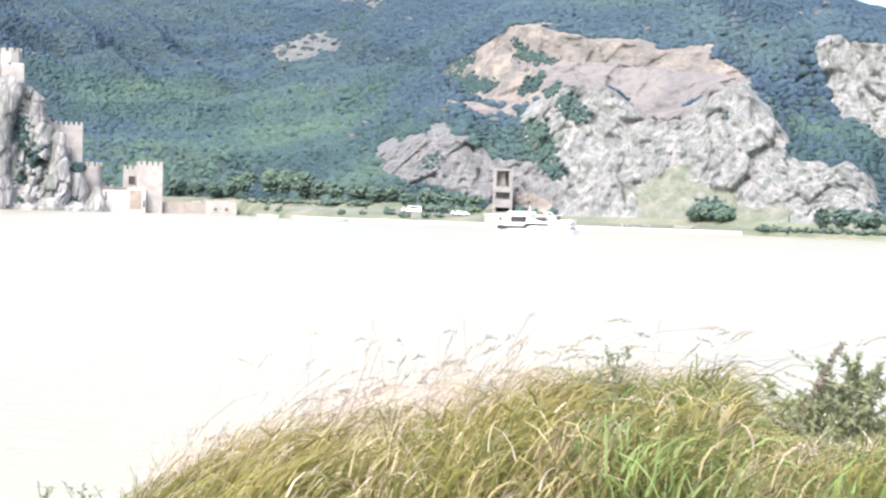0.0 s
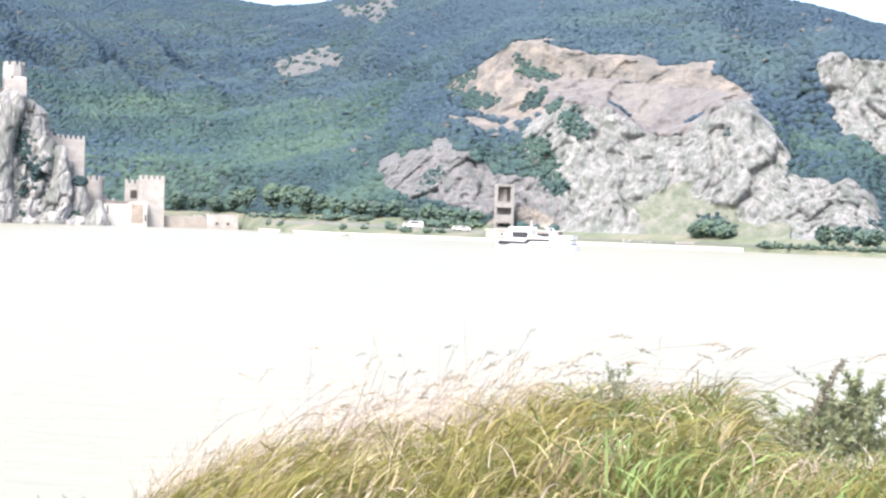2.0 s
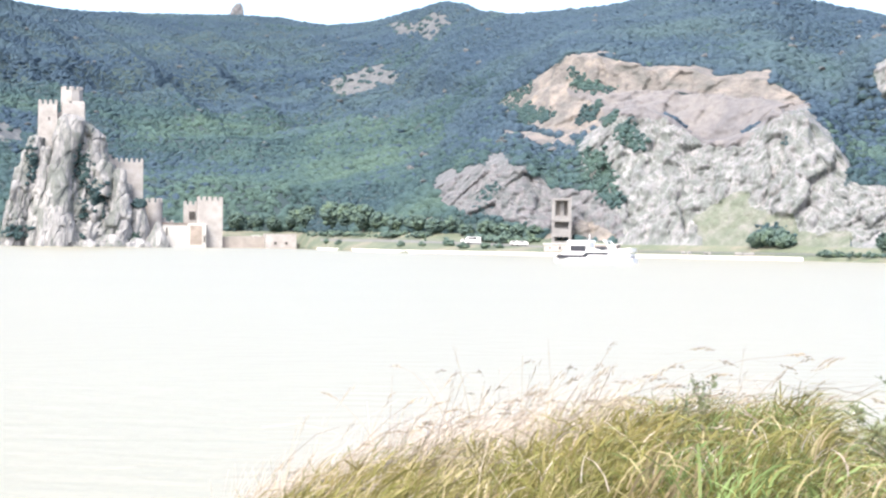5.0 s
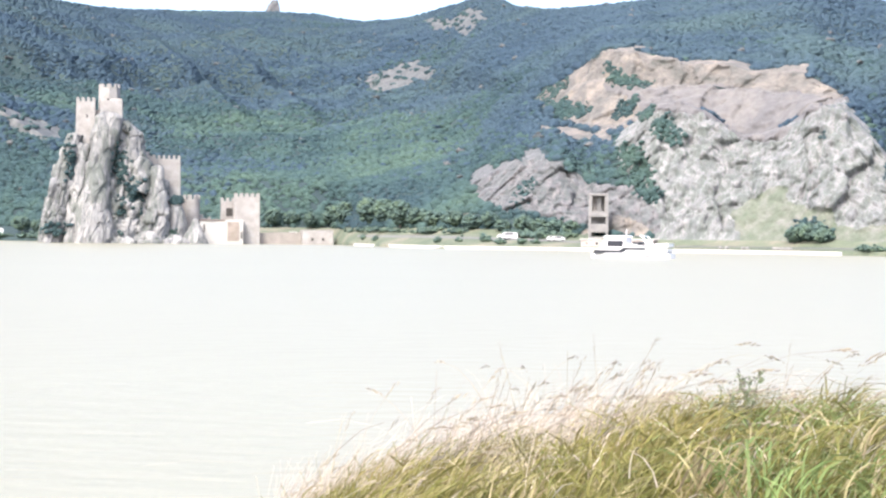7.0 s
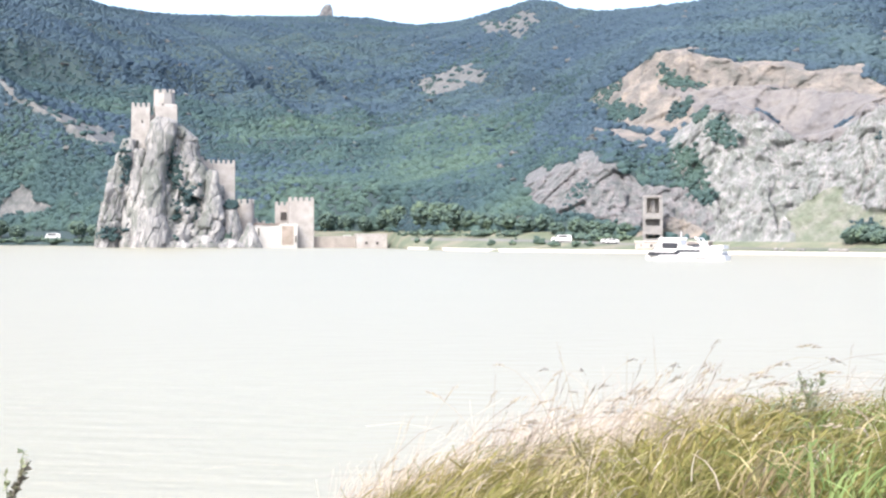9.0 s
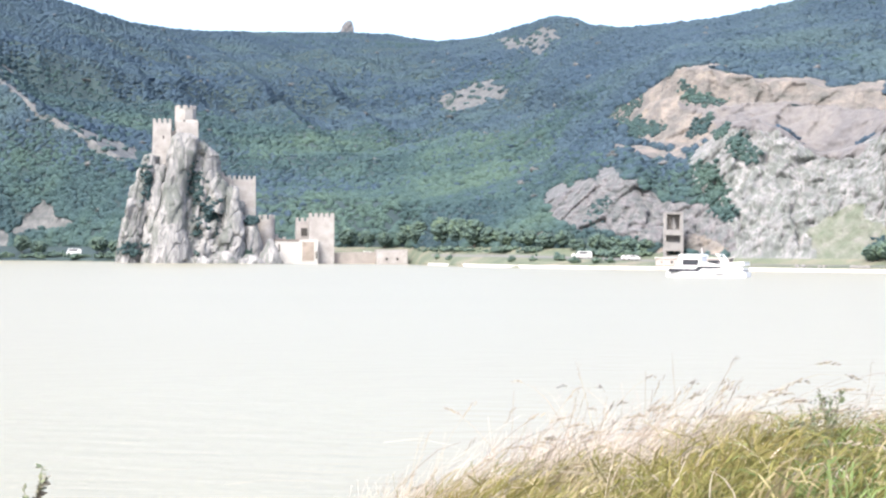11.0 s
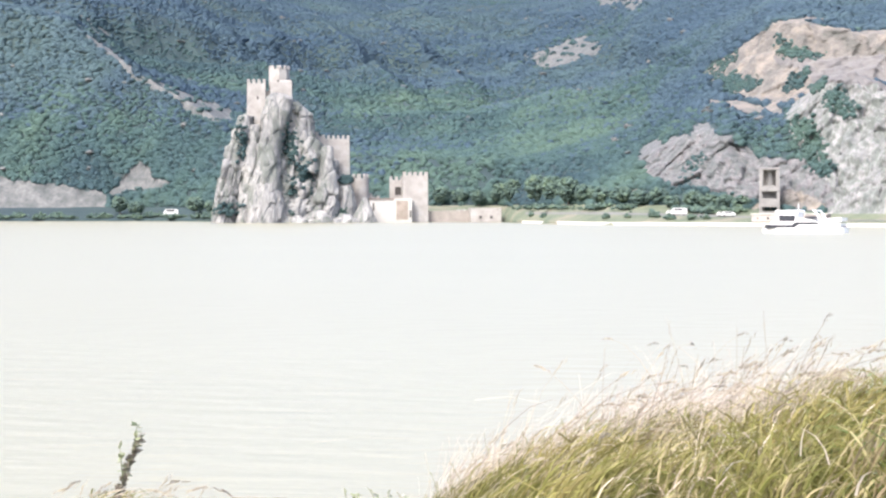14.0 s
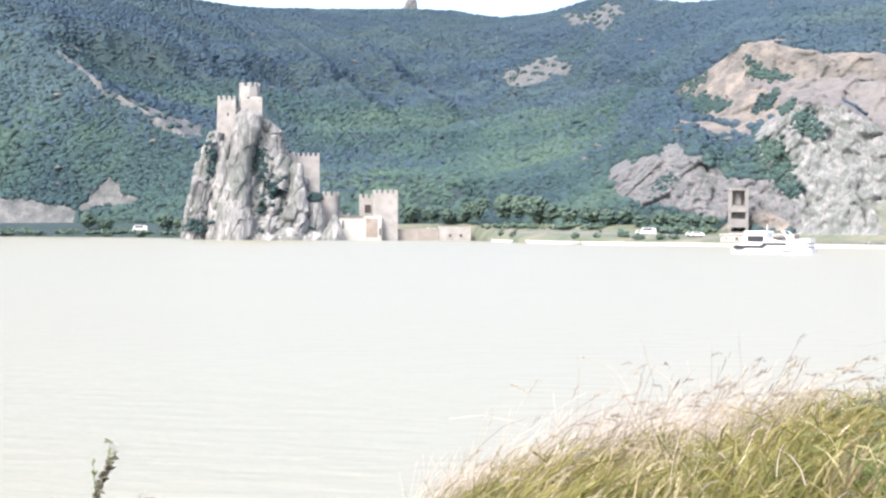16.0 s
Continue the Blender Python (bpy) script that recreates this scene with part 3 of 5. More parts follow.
woods = (fz == 0) & (rowf >= sum(NS[:4])) & (rowf < nv - 7) & (azf > -21.5) & (azf < 18.5)


def near_w(a):
    """Closer growth on the near slopes, closest on the steep flank left of the fortress."""
    d = np.hypot(a[:, 0], a[:, 1])
    flank = (np.degrees(np.arctan2(a[:, 0], a[:, 1])) < -11.0) & (d < 1010.0)
    return (700.0 / d) ** 1.1 * np.where(flank, 2.5, 1.0)


pts = scatter(woods, 104000, near_w)
rad = rng.uniform(0.9, 2.5, len(pts)) * (1 + 0.35 * (fbm(pts[:, 0] / 60, pts[:, 1] / 60, pts[:, 2] / 60, 2)))
# Crowns higher in the view take the haze-blue colour more often.
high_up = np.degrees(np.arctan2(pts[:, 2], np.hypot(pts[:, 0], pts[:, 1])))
hazed = (high_up - 4.0) / 2.6 + 1.1 * fbm(pts[:, 0] / 110, pts[:, 1] / 110, pts[:, 2] / 110, 3) + rng.normal(0, 0.3, len(pts)) > 0
for name, pick, material, label in (("woods", ~hazed, M_TREES, "dense green deciduous woods on the lower hillside"), ("woods", hazed, M_HAZEWOODS, "dense woods on the upper hillside, blued for haze")):
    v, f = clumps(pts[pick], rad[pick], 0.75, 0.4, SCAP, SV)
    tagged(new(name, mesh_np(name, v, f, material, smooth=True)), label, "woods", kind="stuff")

pts = scatter(woods, 130, near_w)
pts[:, 2] += 1.2
v, f = clumps(pts, rng.uniform(0.8, 2.2, len(pts)), 0.7, 0.5)
tagged(new("outcrops", mesh_np("outcrops", v, f, M_SCREE)), "small pale stone outcrops showing through the woods", "outcrop", kind="stuff")

pts = scatter(np.isin(fz, [8, 9, 10]), 150)
v, f = clumps(pts, rng.uniform(1.0, 2.4, len(pts)), 0.8, 0.45)
tagged(new("spur_shrubs", mesh_np("spur_shrubs", v, f, M_TREES)), "green shrubs among the rocks of the spur", "shrubs", kind="stuff")

# scrub that has taken hold on ledges of the crags and in the quarry
GREEN = [
    [(6.18, 3.94), (6.8, 4.31), (6.54, 3.67)],
    [(6.72, 3.67), (7.17, 3.85), (7.75, 3.04), (7.36, 2.9), (6.72, 3.22)],
    [(5.86, 2.77), (6.19, 2.86), (6.64, 2.13), (6.92, 1.23), (6.47, 1.32), (6.1, 2.13)],
    [(5.1, 5.56), (5.76, 5.24), (6.68, 4.95), (6.5, 4.8), (5.76, 4.9), (5.3, 5.05)],
    [(5.6, 2.9), (6.13, 2.78), (6.26, 2.03), (7.02, 1.32), (6.82, 0.99), (6.28, 1.29), (5.72, 2.23)],
    [(5.54, 4.3), (6.26, 4.58), (6.08, 3.94), (5.36, 3.76)],
    [(11.0, -0.1), (11.2, 0.5), (11.9, 0.55), (12.35, 0.2), (12.3, 0.0)],
    [(3.0, 4.2), (3.9, 4.45), (4.8, 4.2), (4.3, 3.85), (3.4, 3.8)],
]
jag = 0.12 * np.sin(azf * 23) * np.sin(elf * 19)
ledge = np.zeros(len(FACES), dtype=bool)
for poly in GREEN:
    ledge |= inside(poly, azf + jag, elf + jag)
ledge &= fz > 0
pts = scatter(ledge, 3600)
moss = fbm(VERTS[FACES[:, 0], 0] / 22, VERTS[FACES[:, 0], 1] / 22, VERTS[FACES[:, 0], 2] / 22, 3)
spots = np.isin(fz, [1, 2, 4, 5, 8, 9]) & (moss > 0.55) & ~((fz == 1) & (elf > 3.3))
pts = np.concatenate([pts, scatter(spots, 900)])
rad = rng.uniform(0.4, 1.1, len(pts))
v, f = clumps(pts, rad, 0.8, 0.5, SF, SV)
tagged(new("scrub", mesh_np("scrub", v, f, M_TREES)), "low green scrub rooted on rock ledges", "scrub", kind="stuff")

# ---------------------------------------------------------------- river and near bank
wv, wf = [], []
ang = np.radians(np.linspace(0, 360, 97)[:-1])
for r in (0.0, 30, 120, 500, 1500, 4500):
    wv += [(r * math.cos(a), r * math.sin(a), 0.0) for a in ang]
wf = [(i * 96 + j, (i + 1) * 96 + j, (i + 1) * 96 + (j + 1) % 96, i * 96 + (j + 1) % 96) for i in range(5) for j in range(96)]
tagged(new("river_water", mesh_np("river_water", np.array(wv), np.array(wf), M_WATER)), "wide silty river under a bright hazy sky", "river", kind="structure")
gx = np.concatenate([-np.geomspace(4500, 14, 30), np.linspace(-12, 12, 80), np.geomspace(14, 4500, 30)])
gy = np.concatenate([-np.geomspace(4500, 6, 30), np.linspace(-5, 16, 60)])
GX, GY = np.meshgrid(gx, gy, indexing="ij")
edge = 8.6 + 0.5 * np.sin(GX * 0.7) + 0.02 * np.abs(GX)
drop = np.clip((GY - edge) / 6.0, 0, 1)
GZ = 3.3 + 0.06 * fbm(GX, GY, 0 * GX, 3) - 7.0 * drop * drop * (3 - 2 * drop)
tagged(new("ground", mesh_np("ground", np.stack([GX, GY, GZ], -1).reshape(-1, 3), grid_faces(len(gx), len(gy)), M_BANK)), "rough grassy soil of the near river bank", "ground", kind="structure")

# ---------------------------------------------------------------- the fortress on its rock
FORT = pose(730 * math.sin(radians(-9)), 730 * math.cos(radians(-9)), 0, 0, 0, 9)


def thing(name, label, category, m=None, group="", kind=""):
    e = new(name)
    e.empty_display_size = 0.5
    if m is not None:
        e.matrix_world = m
    return tagged(e, label, category, group, kind)


def fort_thing(name, label, category, x=0, y=0, z=0, turn=0, group=""):
    return thing(name, label, category, FORT @ pose(x, y, z, 0, 0, turn), group)


def rock_mass(profile, depth, seed, nseg=130, rows=120, power=2.6, amp=2.4, yback=0.0):
    """A stack of rings between the left and right edges given by height, broken into ribs and fissures."""
    z = np.linspace(profile[0][0], profile[-1][0], rows)
    zs, ls, rs = zip(*profile)
    left, right = np.interp(z, zs, ls), np.interp(z, zs, rs)
    th = np.linspace(0, 2 * np.pi, nseg, endpoint=False)
    c, s = np.cos(th), np.sin(th)
    cx, sy = np.sign(c) * np.abs(c) ** (2 / power), np.sign(s) * np.abs(s) ** (2 / power)
    mid, half = (left + right) / 2, (right - left) / 2
    x = mid[:, None] + half[:, None] * cx[None]
    dd = depth * (0.25 + 0.75 * (1 - (z - z[0]) / (z[-1] - z[0])))
    y = yback + dd[:, None] * sy[None] * np.clip(half / half.max() + 0.3, 0, 1)[:, None]
    zz_ = z[:, None] + 0 * x
    rib = fbm((x - 0.18 * zz_) / 6 + seed, y / 6, zz_ / 30, 5, True, 0.6)
    small = fbm(x / 3.0 + zz_ / 9 + seed, y / 3.0, zz_ / 5.0, 4)
    lean_x = x - 0.18 * zz_ + seed * 3.7
    block, gap = facets(lean_x / 4.5, y / 4.5, zz_ / 11)
    chip, nick = facets(lean_x / 1.7, y / 1.7, zz_ / 3.8)
    d = (stepped(rib, 3.0, 0.6) - 0.4) * amp * 0.45 + stepped(small, 3.5) * amp * 0.3 + block * amp * 1.5 + chip * amp * 0.6 - np.clip(0.14 - gap, 0, 1) * amp * 3.0 - np.clip(0.1 - nick, 0, 1) * amp * 1.5
    edge = np.clip(half / 6, 0.15, 1)[:, None]
    x = x + c[None] * d * edge
    y = y + s[None] * d * edge
    zz_ = zz_ + small * 0.7
    v = np.stack([x, y, zz_], -1).reshape(-1, 3)
    f = []
    for i in range(rows - 1):
        j = np.arange(nseg)
        f.append(np.stack([i * nseg + j, i * nseg + (j + 1) % nseg, (i + 1) * nseg + (j + 1) % nseg, (i + 1) * nseg + j], 1))
    f = np.concatenate(f)
    top = len(v)
    v = np.concatenate([v, [[mid[-1], yback, profile[-1][0]]]])
    j = np.arange(nseg)
    cap = np.stack([(rows - 1) * nseg + j, (rows - 1) * nseg + (j + 1) % nseg, 0 * j + top, 0 * j + top], 1)
    tri = np.concatenate([f[:, [0, 1, 2]], f[:, [0, 2, 3]], cap[:, :3]])
    return v, tri


castle_rock = tagged(new("castle_rock"), "tall fissured grey limestone rock carrying the fortress towers", "rock")
castle_rock.matrix_world = FORT


def rock_part(profile, depth, seed, yback, amp, nseg=110, rows=110):
    v, f = rock_mass(profile, depth, seed, nseg, rows, 2.4, amp, yback)
    ob = new("buttress", mesh_np("buttress", v, f, M_FORTROCK))
    ob.parent = castle_rock
    return v


rock_v = [
    # the mass behind
    rock_part([(-3, -47, 11), (0, -46, 9.5), (8.7, -44.5, 6), (18, -42.5, 2.5), (28, -40, -1.5), (36, -38, -7), (45, -36, -9.5), (48, -32, -14), (50.5, -29, -17)], 20, 3.0, 3.5, 2.0, 260, 190),
    # the smooth leaning slab
    rock_part([(-3, -37, -18.5), (0, -36.2, -19), (10, -34.5, -20), (20, -32.5, -20.8), (30, -30.5, -20.5), (38, -29, -19.5), (45, -28.5, -17.5), (50, -27, -17), (52.5, -24.5, -19.5)], 13, 21.0, -8.0, 0.8, 190, 180),
    # dark ribs beside the water
    rock_part([(-3, -49, -40), (10, -48, -38.5), (18, -46, -37), (28, -43.5, -34.5), (38, -40, -33), (44, -38, -32)], 10, 35.0, -5.0, 2.0, 130, 140),
    rock_part([(-3, -40, -33), (14, -38, -31), (28, -36, -30), (40, -34, -29)], 9, 83.0, -6.0, 1.8, 110, 130),
    # upper shoulder and right-hand ribs
    rock_part([(20, -15, -3), (30, -18, -4.5), (38, -20, -7.5), (45, -21, -9), (49, -21, -14)], 9, 47.0, -3.0, 1.3, 120, 110),
    rock_part([(-3, -10, 3), (8, -9, 2), (16, -7.5, 1), (24, -6.5, 0), (31, -6, -1.2)], 9, 59.0, -8.0, 1.6, 120, 120),
    rock_part([(-3, 1, 9.5), (6, 1, 9), (13, 2, 8.3), (18.5, 3.5, 7)], 8, 71.0, -5.0, 1.5, 90, 80),
    rock_part([(-3, -18, -9), (6, -16.5, -9.5), (14, -15, -11), (20, -14.5, -12.5)], 8, 95.0, -7.0, 1.4, 90, 80),
]


def loft(rings):
    bm = bmesh.new()
    rv = [[bm.verts.new(p) for p in r] for r in rings]
    for a, b in zip(rv, rv[1:]):
        for i in range(len(a)):
            bm.faces.new((a[i], a[(i + 1) % len(a)], b[(i + 1) % len(b)], b[i]))
    bm.faces.new(list(reversed(rv[0])))
    bm.faces.new(rv[-1])
    return bm


def square_ring(w, d, z):
    return [(-w, -d, z), (w, -d, z), (w, d, z), (-w, d, z)]


def poly_ring(r, n, z, turn=0.0):
    return [(r * math.cos(2 * math.pi * (i + turn) / n), r * math.sin(2 * math.pi * (i + turn) / n), z) for i in range(n)]


def square_tower(name, label, x0, x1, y, z0, z1, depth=None, n=5, taper=0.97, openings=(), mer=1.7, turn=0, material=None):
    """Square battlemented tower: shaft with parapet walk, merlons all round, slit openings."""
    w = (x1 - x0) / 2
    d = depth / 2 if depth else w
    t = fort_thing(name, label, "tower", (x0 + x1) / 2, y + d, 0, turn)
    mt = material or M_STONE
    par = 0.9
    bm = loft([square_ring(w, d, z0), square_ring(w * (1 + taper) / 2, d * (1 + taper) / 2, (z0 + z1) / 2), square_ring(w * taper, d * taper, z1), square_ring(w * taper - par, d * taper - par, z1), square_ring(w * taper - par, d * taper - par, z1 - 1.4)])
    part("shaft", bm, mt, t)
    ww, dd_ = w * taper, d * taper
    mw = 2 * ww / (2 * n - 1)
    me = None
    for side in range(4):
        along, fixed = (ww, dd_) if side % 2 == 0 else (dd_, ww)
        for i in range(n):
            if side % 2 == 1 and i in (0, n - 1):
                continue
            c = -along + (2 * i + 0.5) * 2 * along / (2 * n - 1)
            if me is None:
                m0 = part("merlon", boxm(-mw / 2, mw / 2, -par / 2, par / 2, -0.05, mer, bevel=0.12), mt, t)
                me = m0.data
            else:
                m0 = new("merlon", me)
                m0.parent = t
            s = -1 if side in (0, 3) else 1
            if side % 2 == 0:
                m0.location = (c, s * (fixed - par / 2), z1)
            else:
                m0.matrix_local = pose(s * (fixed - par / 2), c, z1, 0, 0, 90)
    for ox, oz, ow, oh in openings:
        opening(t, ox, -d * (1 - (1 - taper) * (oz - z0) / (z1 - z0)), oz, ow, oh)
    return t


def opening(t, ox, face, oz, ow, oh):
    """A framed window: pale surround, and a dark pane painted as the shade inside."""
    w = part("window", boxm(ox - ow / 2 - 0.18, ox + ow / 2 + 0.18, face - 0.12, face + 0.3, oz - 0.18, oz + oh + 0.18, bevel=0.05), M_STONE, t)
    part("pane", boxm(ox - ow / 2, ox + ow / 2, face - 0.16, face + 0.2, oz, oz + oh), M_DARK, w, "dark block painted as shade in an unglazed opening")


def round_tower(name, label, x, y, r, z0, z1, n=10, sides=24, base=None, dome=0.0, mer=1.7, openings=()):
    t = fort_thing(name, label, "tower", x, y, 0)
    rings = []
    if base:
        br, bz = base
        rings += [poly_ring(br, sides, z0), poly_ring(br, sides, bz), poly_ring(r, sides, bz + 0.3)]
    else:
        rings += [poly_ring(r * 1.03, sides, z0)]
    rings += [poly_ring(r, sides, z1)]
    if not dome:
        rings += [poly_ring(r - 0.8, sides, z1), poly_ring(r - 0.8, sides, z1 - 1.3)]
    part("shaft", loft(rings), M_STONE, t)
    if dome:
        part("dome", loft([poly_ring(r * math.cos(a) + 0.02, sides, z1 + dome * math.sin(a)) for a in np.linspace(0, 1.5, 8)]), M_STONE, t, "weathered rounded masonry top")
    else:
        me = None
        mw = 2 * math.pi * r / n * 0.55
        for i in range(n):
            if me is None:
                m0 = part("merlon", boxm(-mw / 2, mw / 2, -0.4, 0.4, -0.05, mer, bevel=0.12), M_STONE, t)
                me = m0.data
            else:
                m0 = new("merlon", me)
                m0.parent = t
            a = 360 * i / n
            m0.matrix_local = pose((r - 0.4) * math.cos(radians(a)), (r - 0.4) * math.sin(radians(a)), z1, 0, 0, a + 90)
    for ox, oz, ow, oh in openings:
        opening(t, ox, -math.sqrt(max(r * r - ox * ox, 0.1)), oz, ow, oh)
    return t


# the upper towers
square_tower("square_tower", "tall square pale stone tower crowning the rock", -35.2, -27.3, -4.0, 36, 57.0, n=4, taper=0.93, openings=[(0.6, 50.5, 0.6, 1.3)])
hat = round_tower("octagonal_tower", "pale octagonal keep on a square stone base atop the rock", -22.0, 1.0, 4.25, 50, 63.0, n=8, sides=8, mer=1.3, openings=[(-0.4, 56.2, 0.9, 2.2)])
part("base", loft([square_ring(4.5, 4.6, 44), square_ring(4.3, 4.4, 57.6), square_ring(4.0, 3.9, 58.4)]), M_STONE, hat, "square stone base").location = (0.9, 0, 0)
# the middle and lower towers
square_tower("square_tower", "plain square sand-coloured tower on the rock's shoulder", -2.6, 6.9, 6.0, 4, 34.8, n=5, mer=1.4)
round_tower("round_tower", "small round pale tower with a worn battlements", 11.3, 4.0, 3.4, 2, 18.2, n=7, sides=20, mer=1.8)
square_tower("square_tower", "ruined lower stone tower with a wide dark opening", 23.4, 29.2, 6.0, 0, 17.6, n=3, mer=1.5, openings=[(0.6, 11.4, 2.6, 3.4)])
square_tower("square_tower", "square sand-coloured tower standing in the river", 28.6, 38.8, -6.0, -3, 19.3, n=5, mer=1.5, taper=0.985)
low = square_tower("low_tower", "low square stone bastion with two small windows", 56.0, 68.8, -8.0, -3, 5.2, n=6, mer=0.8, taper=0.98, openings=[(-2.2, 1.6, 1.0, 1.1), (2.2, 1.6, 1.0, 1.1)])


def fort_wall(label, pts, y, thick, z0, crenel=True, material=M_STONE):
    """A battlemented curtain wall whose top steps through the points (x, top)."""
    t = fort_thing("curtain_wall", label, "wall", 0, y, 0)
    for (xa, za), (xb, zb) in zip(pts, pts[1:]):
        bm = bmesh.new()
        vs = [bm.verts.new(p) for p in ((xa, 0, z0), (xb, 0, z0), (xb, 0, zb), (xa, 0, za), (xa, thick, z0), (xb, thick, z0), (xb, thick, zb), (xa, thick, za))]
        for q in ((0, 1, 2, 3), (5, 4, 7, 6), (4, 0, 3, 7), (1, 5, 6, 2), (3, 2, 6, 7), (4, 5, 1, 0)):
            bm.faces.new([vs[i] for i in q])
        part("wall_length", bm, material, t)
        if crenel:
            n = max(int((xb - xa) / 2.4), 1)
            for i in range(n):
                s = (i + 0.5) / n
                m0 = part("merlon", boxm(-0.6, 0.6, 0.0, 0.7, -0.5, 1.1, bevel=0.1), M_STONE, t)
                m0.location = (xa + s * (xb - xa), 0.02, za + s * (zb - za))
    return t


fort_wall("stepped pale curtain wall climbing the rock", [(-13.5, 46), (-9.5, 42), (-8.0, 37), (-2.6, 34.5)], 3.0, 1.2, 26)
fort_wall("short stone wall joining the two upper towers", [(-27.8, 53.6), (-24.6, 54.6)], -1.0, 1.2, 40, False)
fort_wall("stone curtain wall linking the lower towers", [(6.9, 20), (9.0, 13), (14.0, 11.5), (23.4, 8.5)], 6.0, 1.2, -2)
fort_wall("low pinkish river wall between tower and bastion", [(38.8, 4.6), (47, 4.9), (56.0, 5.0)], -3.0, 1.4, -3, False, M_WALLROCK)

# the pale palace building by the water
pal = fort_thing("palace_building", "pale rendered fortress building with a flat roof", "building", 0, -9.0, 0)
part("body", boxm(14.8, 24.6, 0, 9, -3, 9.4, bevel=0.1), M_PALE, pal)
part("front_bay", boxm(24.55, 32.0, -1.2, 9, -3, 9.8, bevel=0.1), M_PALE, pal)
part("infill_panel", boxm(25.6, 30.4, -1.35, -1.0, 1.2, 9.0), M_BROWN, pal, "brown stone panel")
part("roof_edge", boxm(14.4, 24.6, -0.4, 9.2, 9.42, 9.9, bevel=0.06), M_ROOF, pal)
part("doorway", boxm(31.0, 31.6, -1.4, -1.1, 2.2, 5.0), M_DARK, pal, "narrow doorway with its shade painted dark")
opening(pal, 16.3, 0, 4.8, 0.5, 3.2)

# ---------------------------------------------------------------- excursion boat
BOAT = pose(383 * math.sin(radians(6.1)), 383 * math.cos(radians(6.1)), 0, 0, 0, -24)
boat = thing("excursion_boat", "white two-deck excursion boat with dark window bands", "boat", BOAT)


def section(x, w, z0, z1, flare=0.85):
    return [(x, -w, z1), (x, -w * flare, z0), (x, w * flare, z0), (x, w, z1)]


def slab(pts, y0, y1):
    """An upright plate of the outline (x, z) between two sides."""
    bm = bmesh.new()
    a = [bm.verts.new((x, y0, z)) for x, z in pts]
    b = [bm.verts.new((x, y1, z)) for x, z in pts]
    bm.faces.new(a), bm.faces.new(list(reversed(b)))
    for i in range(len(pts)):
        k = (i + 1) % len(pts)
        bm.faces.new((a[i], b[i], b[k], a[k]))
    return bm


part("hull", loft([section(-9.2, 0.5, 0.1, 1.0), section(-8.0, 1.5, -0.5, 1.05), section(-5.5, 2.4, -0.7, 1.1), section(6.5, 2.5, -0.7, 1.15), section(8.9, 2.2, -0.3, 1.1)]), M_HULL, boat)
part("main_cabin", slab([(-7.6, 1.0), (8.2, 1.0), (8.4, 2.0), (3.6, 2.45), (1.0, 3.0), (-1.4, 3.1), (-6.6, 2.2)], -2.3, 2.3), M_HULL, boat)
part("window_band", slab([(-8.1, 0.95), (-1.7, 0.95), (-0.7, 1.75), (3.8, 1.8), (3.5, 2.35), (-1.4, 2.35), (-2.2, 1.75), (-8.0, 1.8)], -2.36, 2.36), M_GLASSDARK, boat, "dark stepped window band")
part("wheelhouse", slab([(-7.0, 2.0), (-1.2, 2.0), (-0.9, 4.5), (-5.4, 4.5)], -2.1, 2.1), M_HULL, boat)
part("windscreen", slab([(-7.15, 2.3), (-6.6, 2.3), (-5.35, 4.2), (-5.75, 4.2)], -1.9, 1.9), M_GLASSDARK, boat, "raked dark windscreen")
part("side_window", boxm(-5.0, -1.4, -2.37, 2.37, 2.45, 3.8, bevel=0.08), M_GLASSDARK, boat, "dark side window")
part("roof", slab([(-6.0, 4.5), (-0.6, 4.5), (-0.9, 4.85), (-5.6, 4.8)], -2.2, 2.2), M_HULL, boat)
part("seat_row", boxm(0.5, 2.8, -1.8, 1.8, 3.0, 3.55, bevel=0.1), M_GLASSDARK, boat, "dark deck seats")
part("stern_rail", slab([(4.6, 2.3), (8.5, 2.5), (8.5, 3.3), (5.6, 3.1)], -2.2, 2.2), M_HULL, boat)
# Shadow gap at the stern, laid on as a dark strip.
part("stern_shadow_gap", boxm(5.8, 8.3, -2.34, 2.34, 1.3, 1.5), M_GLASSDARK, boat, "dark strip painted as a stern shadow gap")
part("side_vent", boxm(2.2, 4.9, -2.52, 2.52, 0.45, 0.65), M_GLASSDARK, boat, "narrow dark side vent")
for sy in (-1.9, 1.9):
    arch = part("radar_arch", slab([(3.6, 3.0), (4.1, 2.9), (3.0, 4.7), (2.4, 4.9), (2.3, 4.7), (2.9, 4.5)], sy - 0.12, sy + 0.12), M_HULL, boat)
part("radar_crossbar", boxm(2.3, 2.9, -1.9, 1.9, 4.68, 4.86, bevel=0.05), M_HULL, boat)
mast = part("mast", loft([poly_ring(0.07, 8, 4.8), poly_ring(0.04, 8, 6.3)]), M_HULL, boat)
mast.location = (-1.4, 0, 0)

# ---------------------------------------------------------------- grass on the near bank
TOPS = [(-2.8, 0.48), (-2.3, 0.56), (-1.9, 0.5), (-1.75, 0.42), (-1.5, 0.44), (-1.3, 0.4), (-1.2, 0.36), (-1.02, 0.46), (-0.84, 0.6), (-0.55, 0.79), (-0.2, 0.88), (0.15, 0.93), (0.32, 1.01), (0.6, 1.05), (1.28, 1.10), (1.37, 1.08), (1.46, 0.94), (1.6, 0.88), (1.8, 0.86), (2.1, 0.93), (4.0, 0.94)]


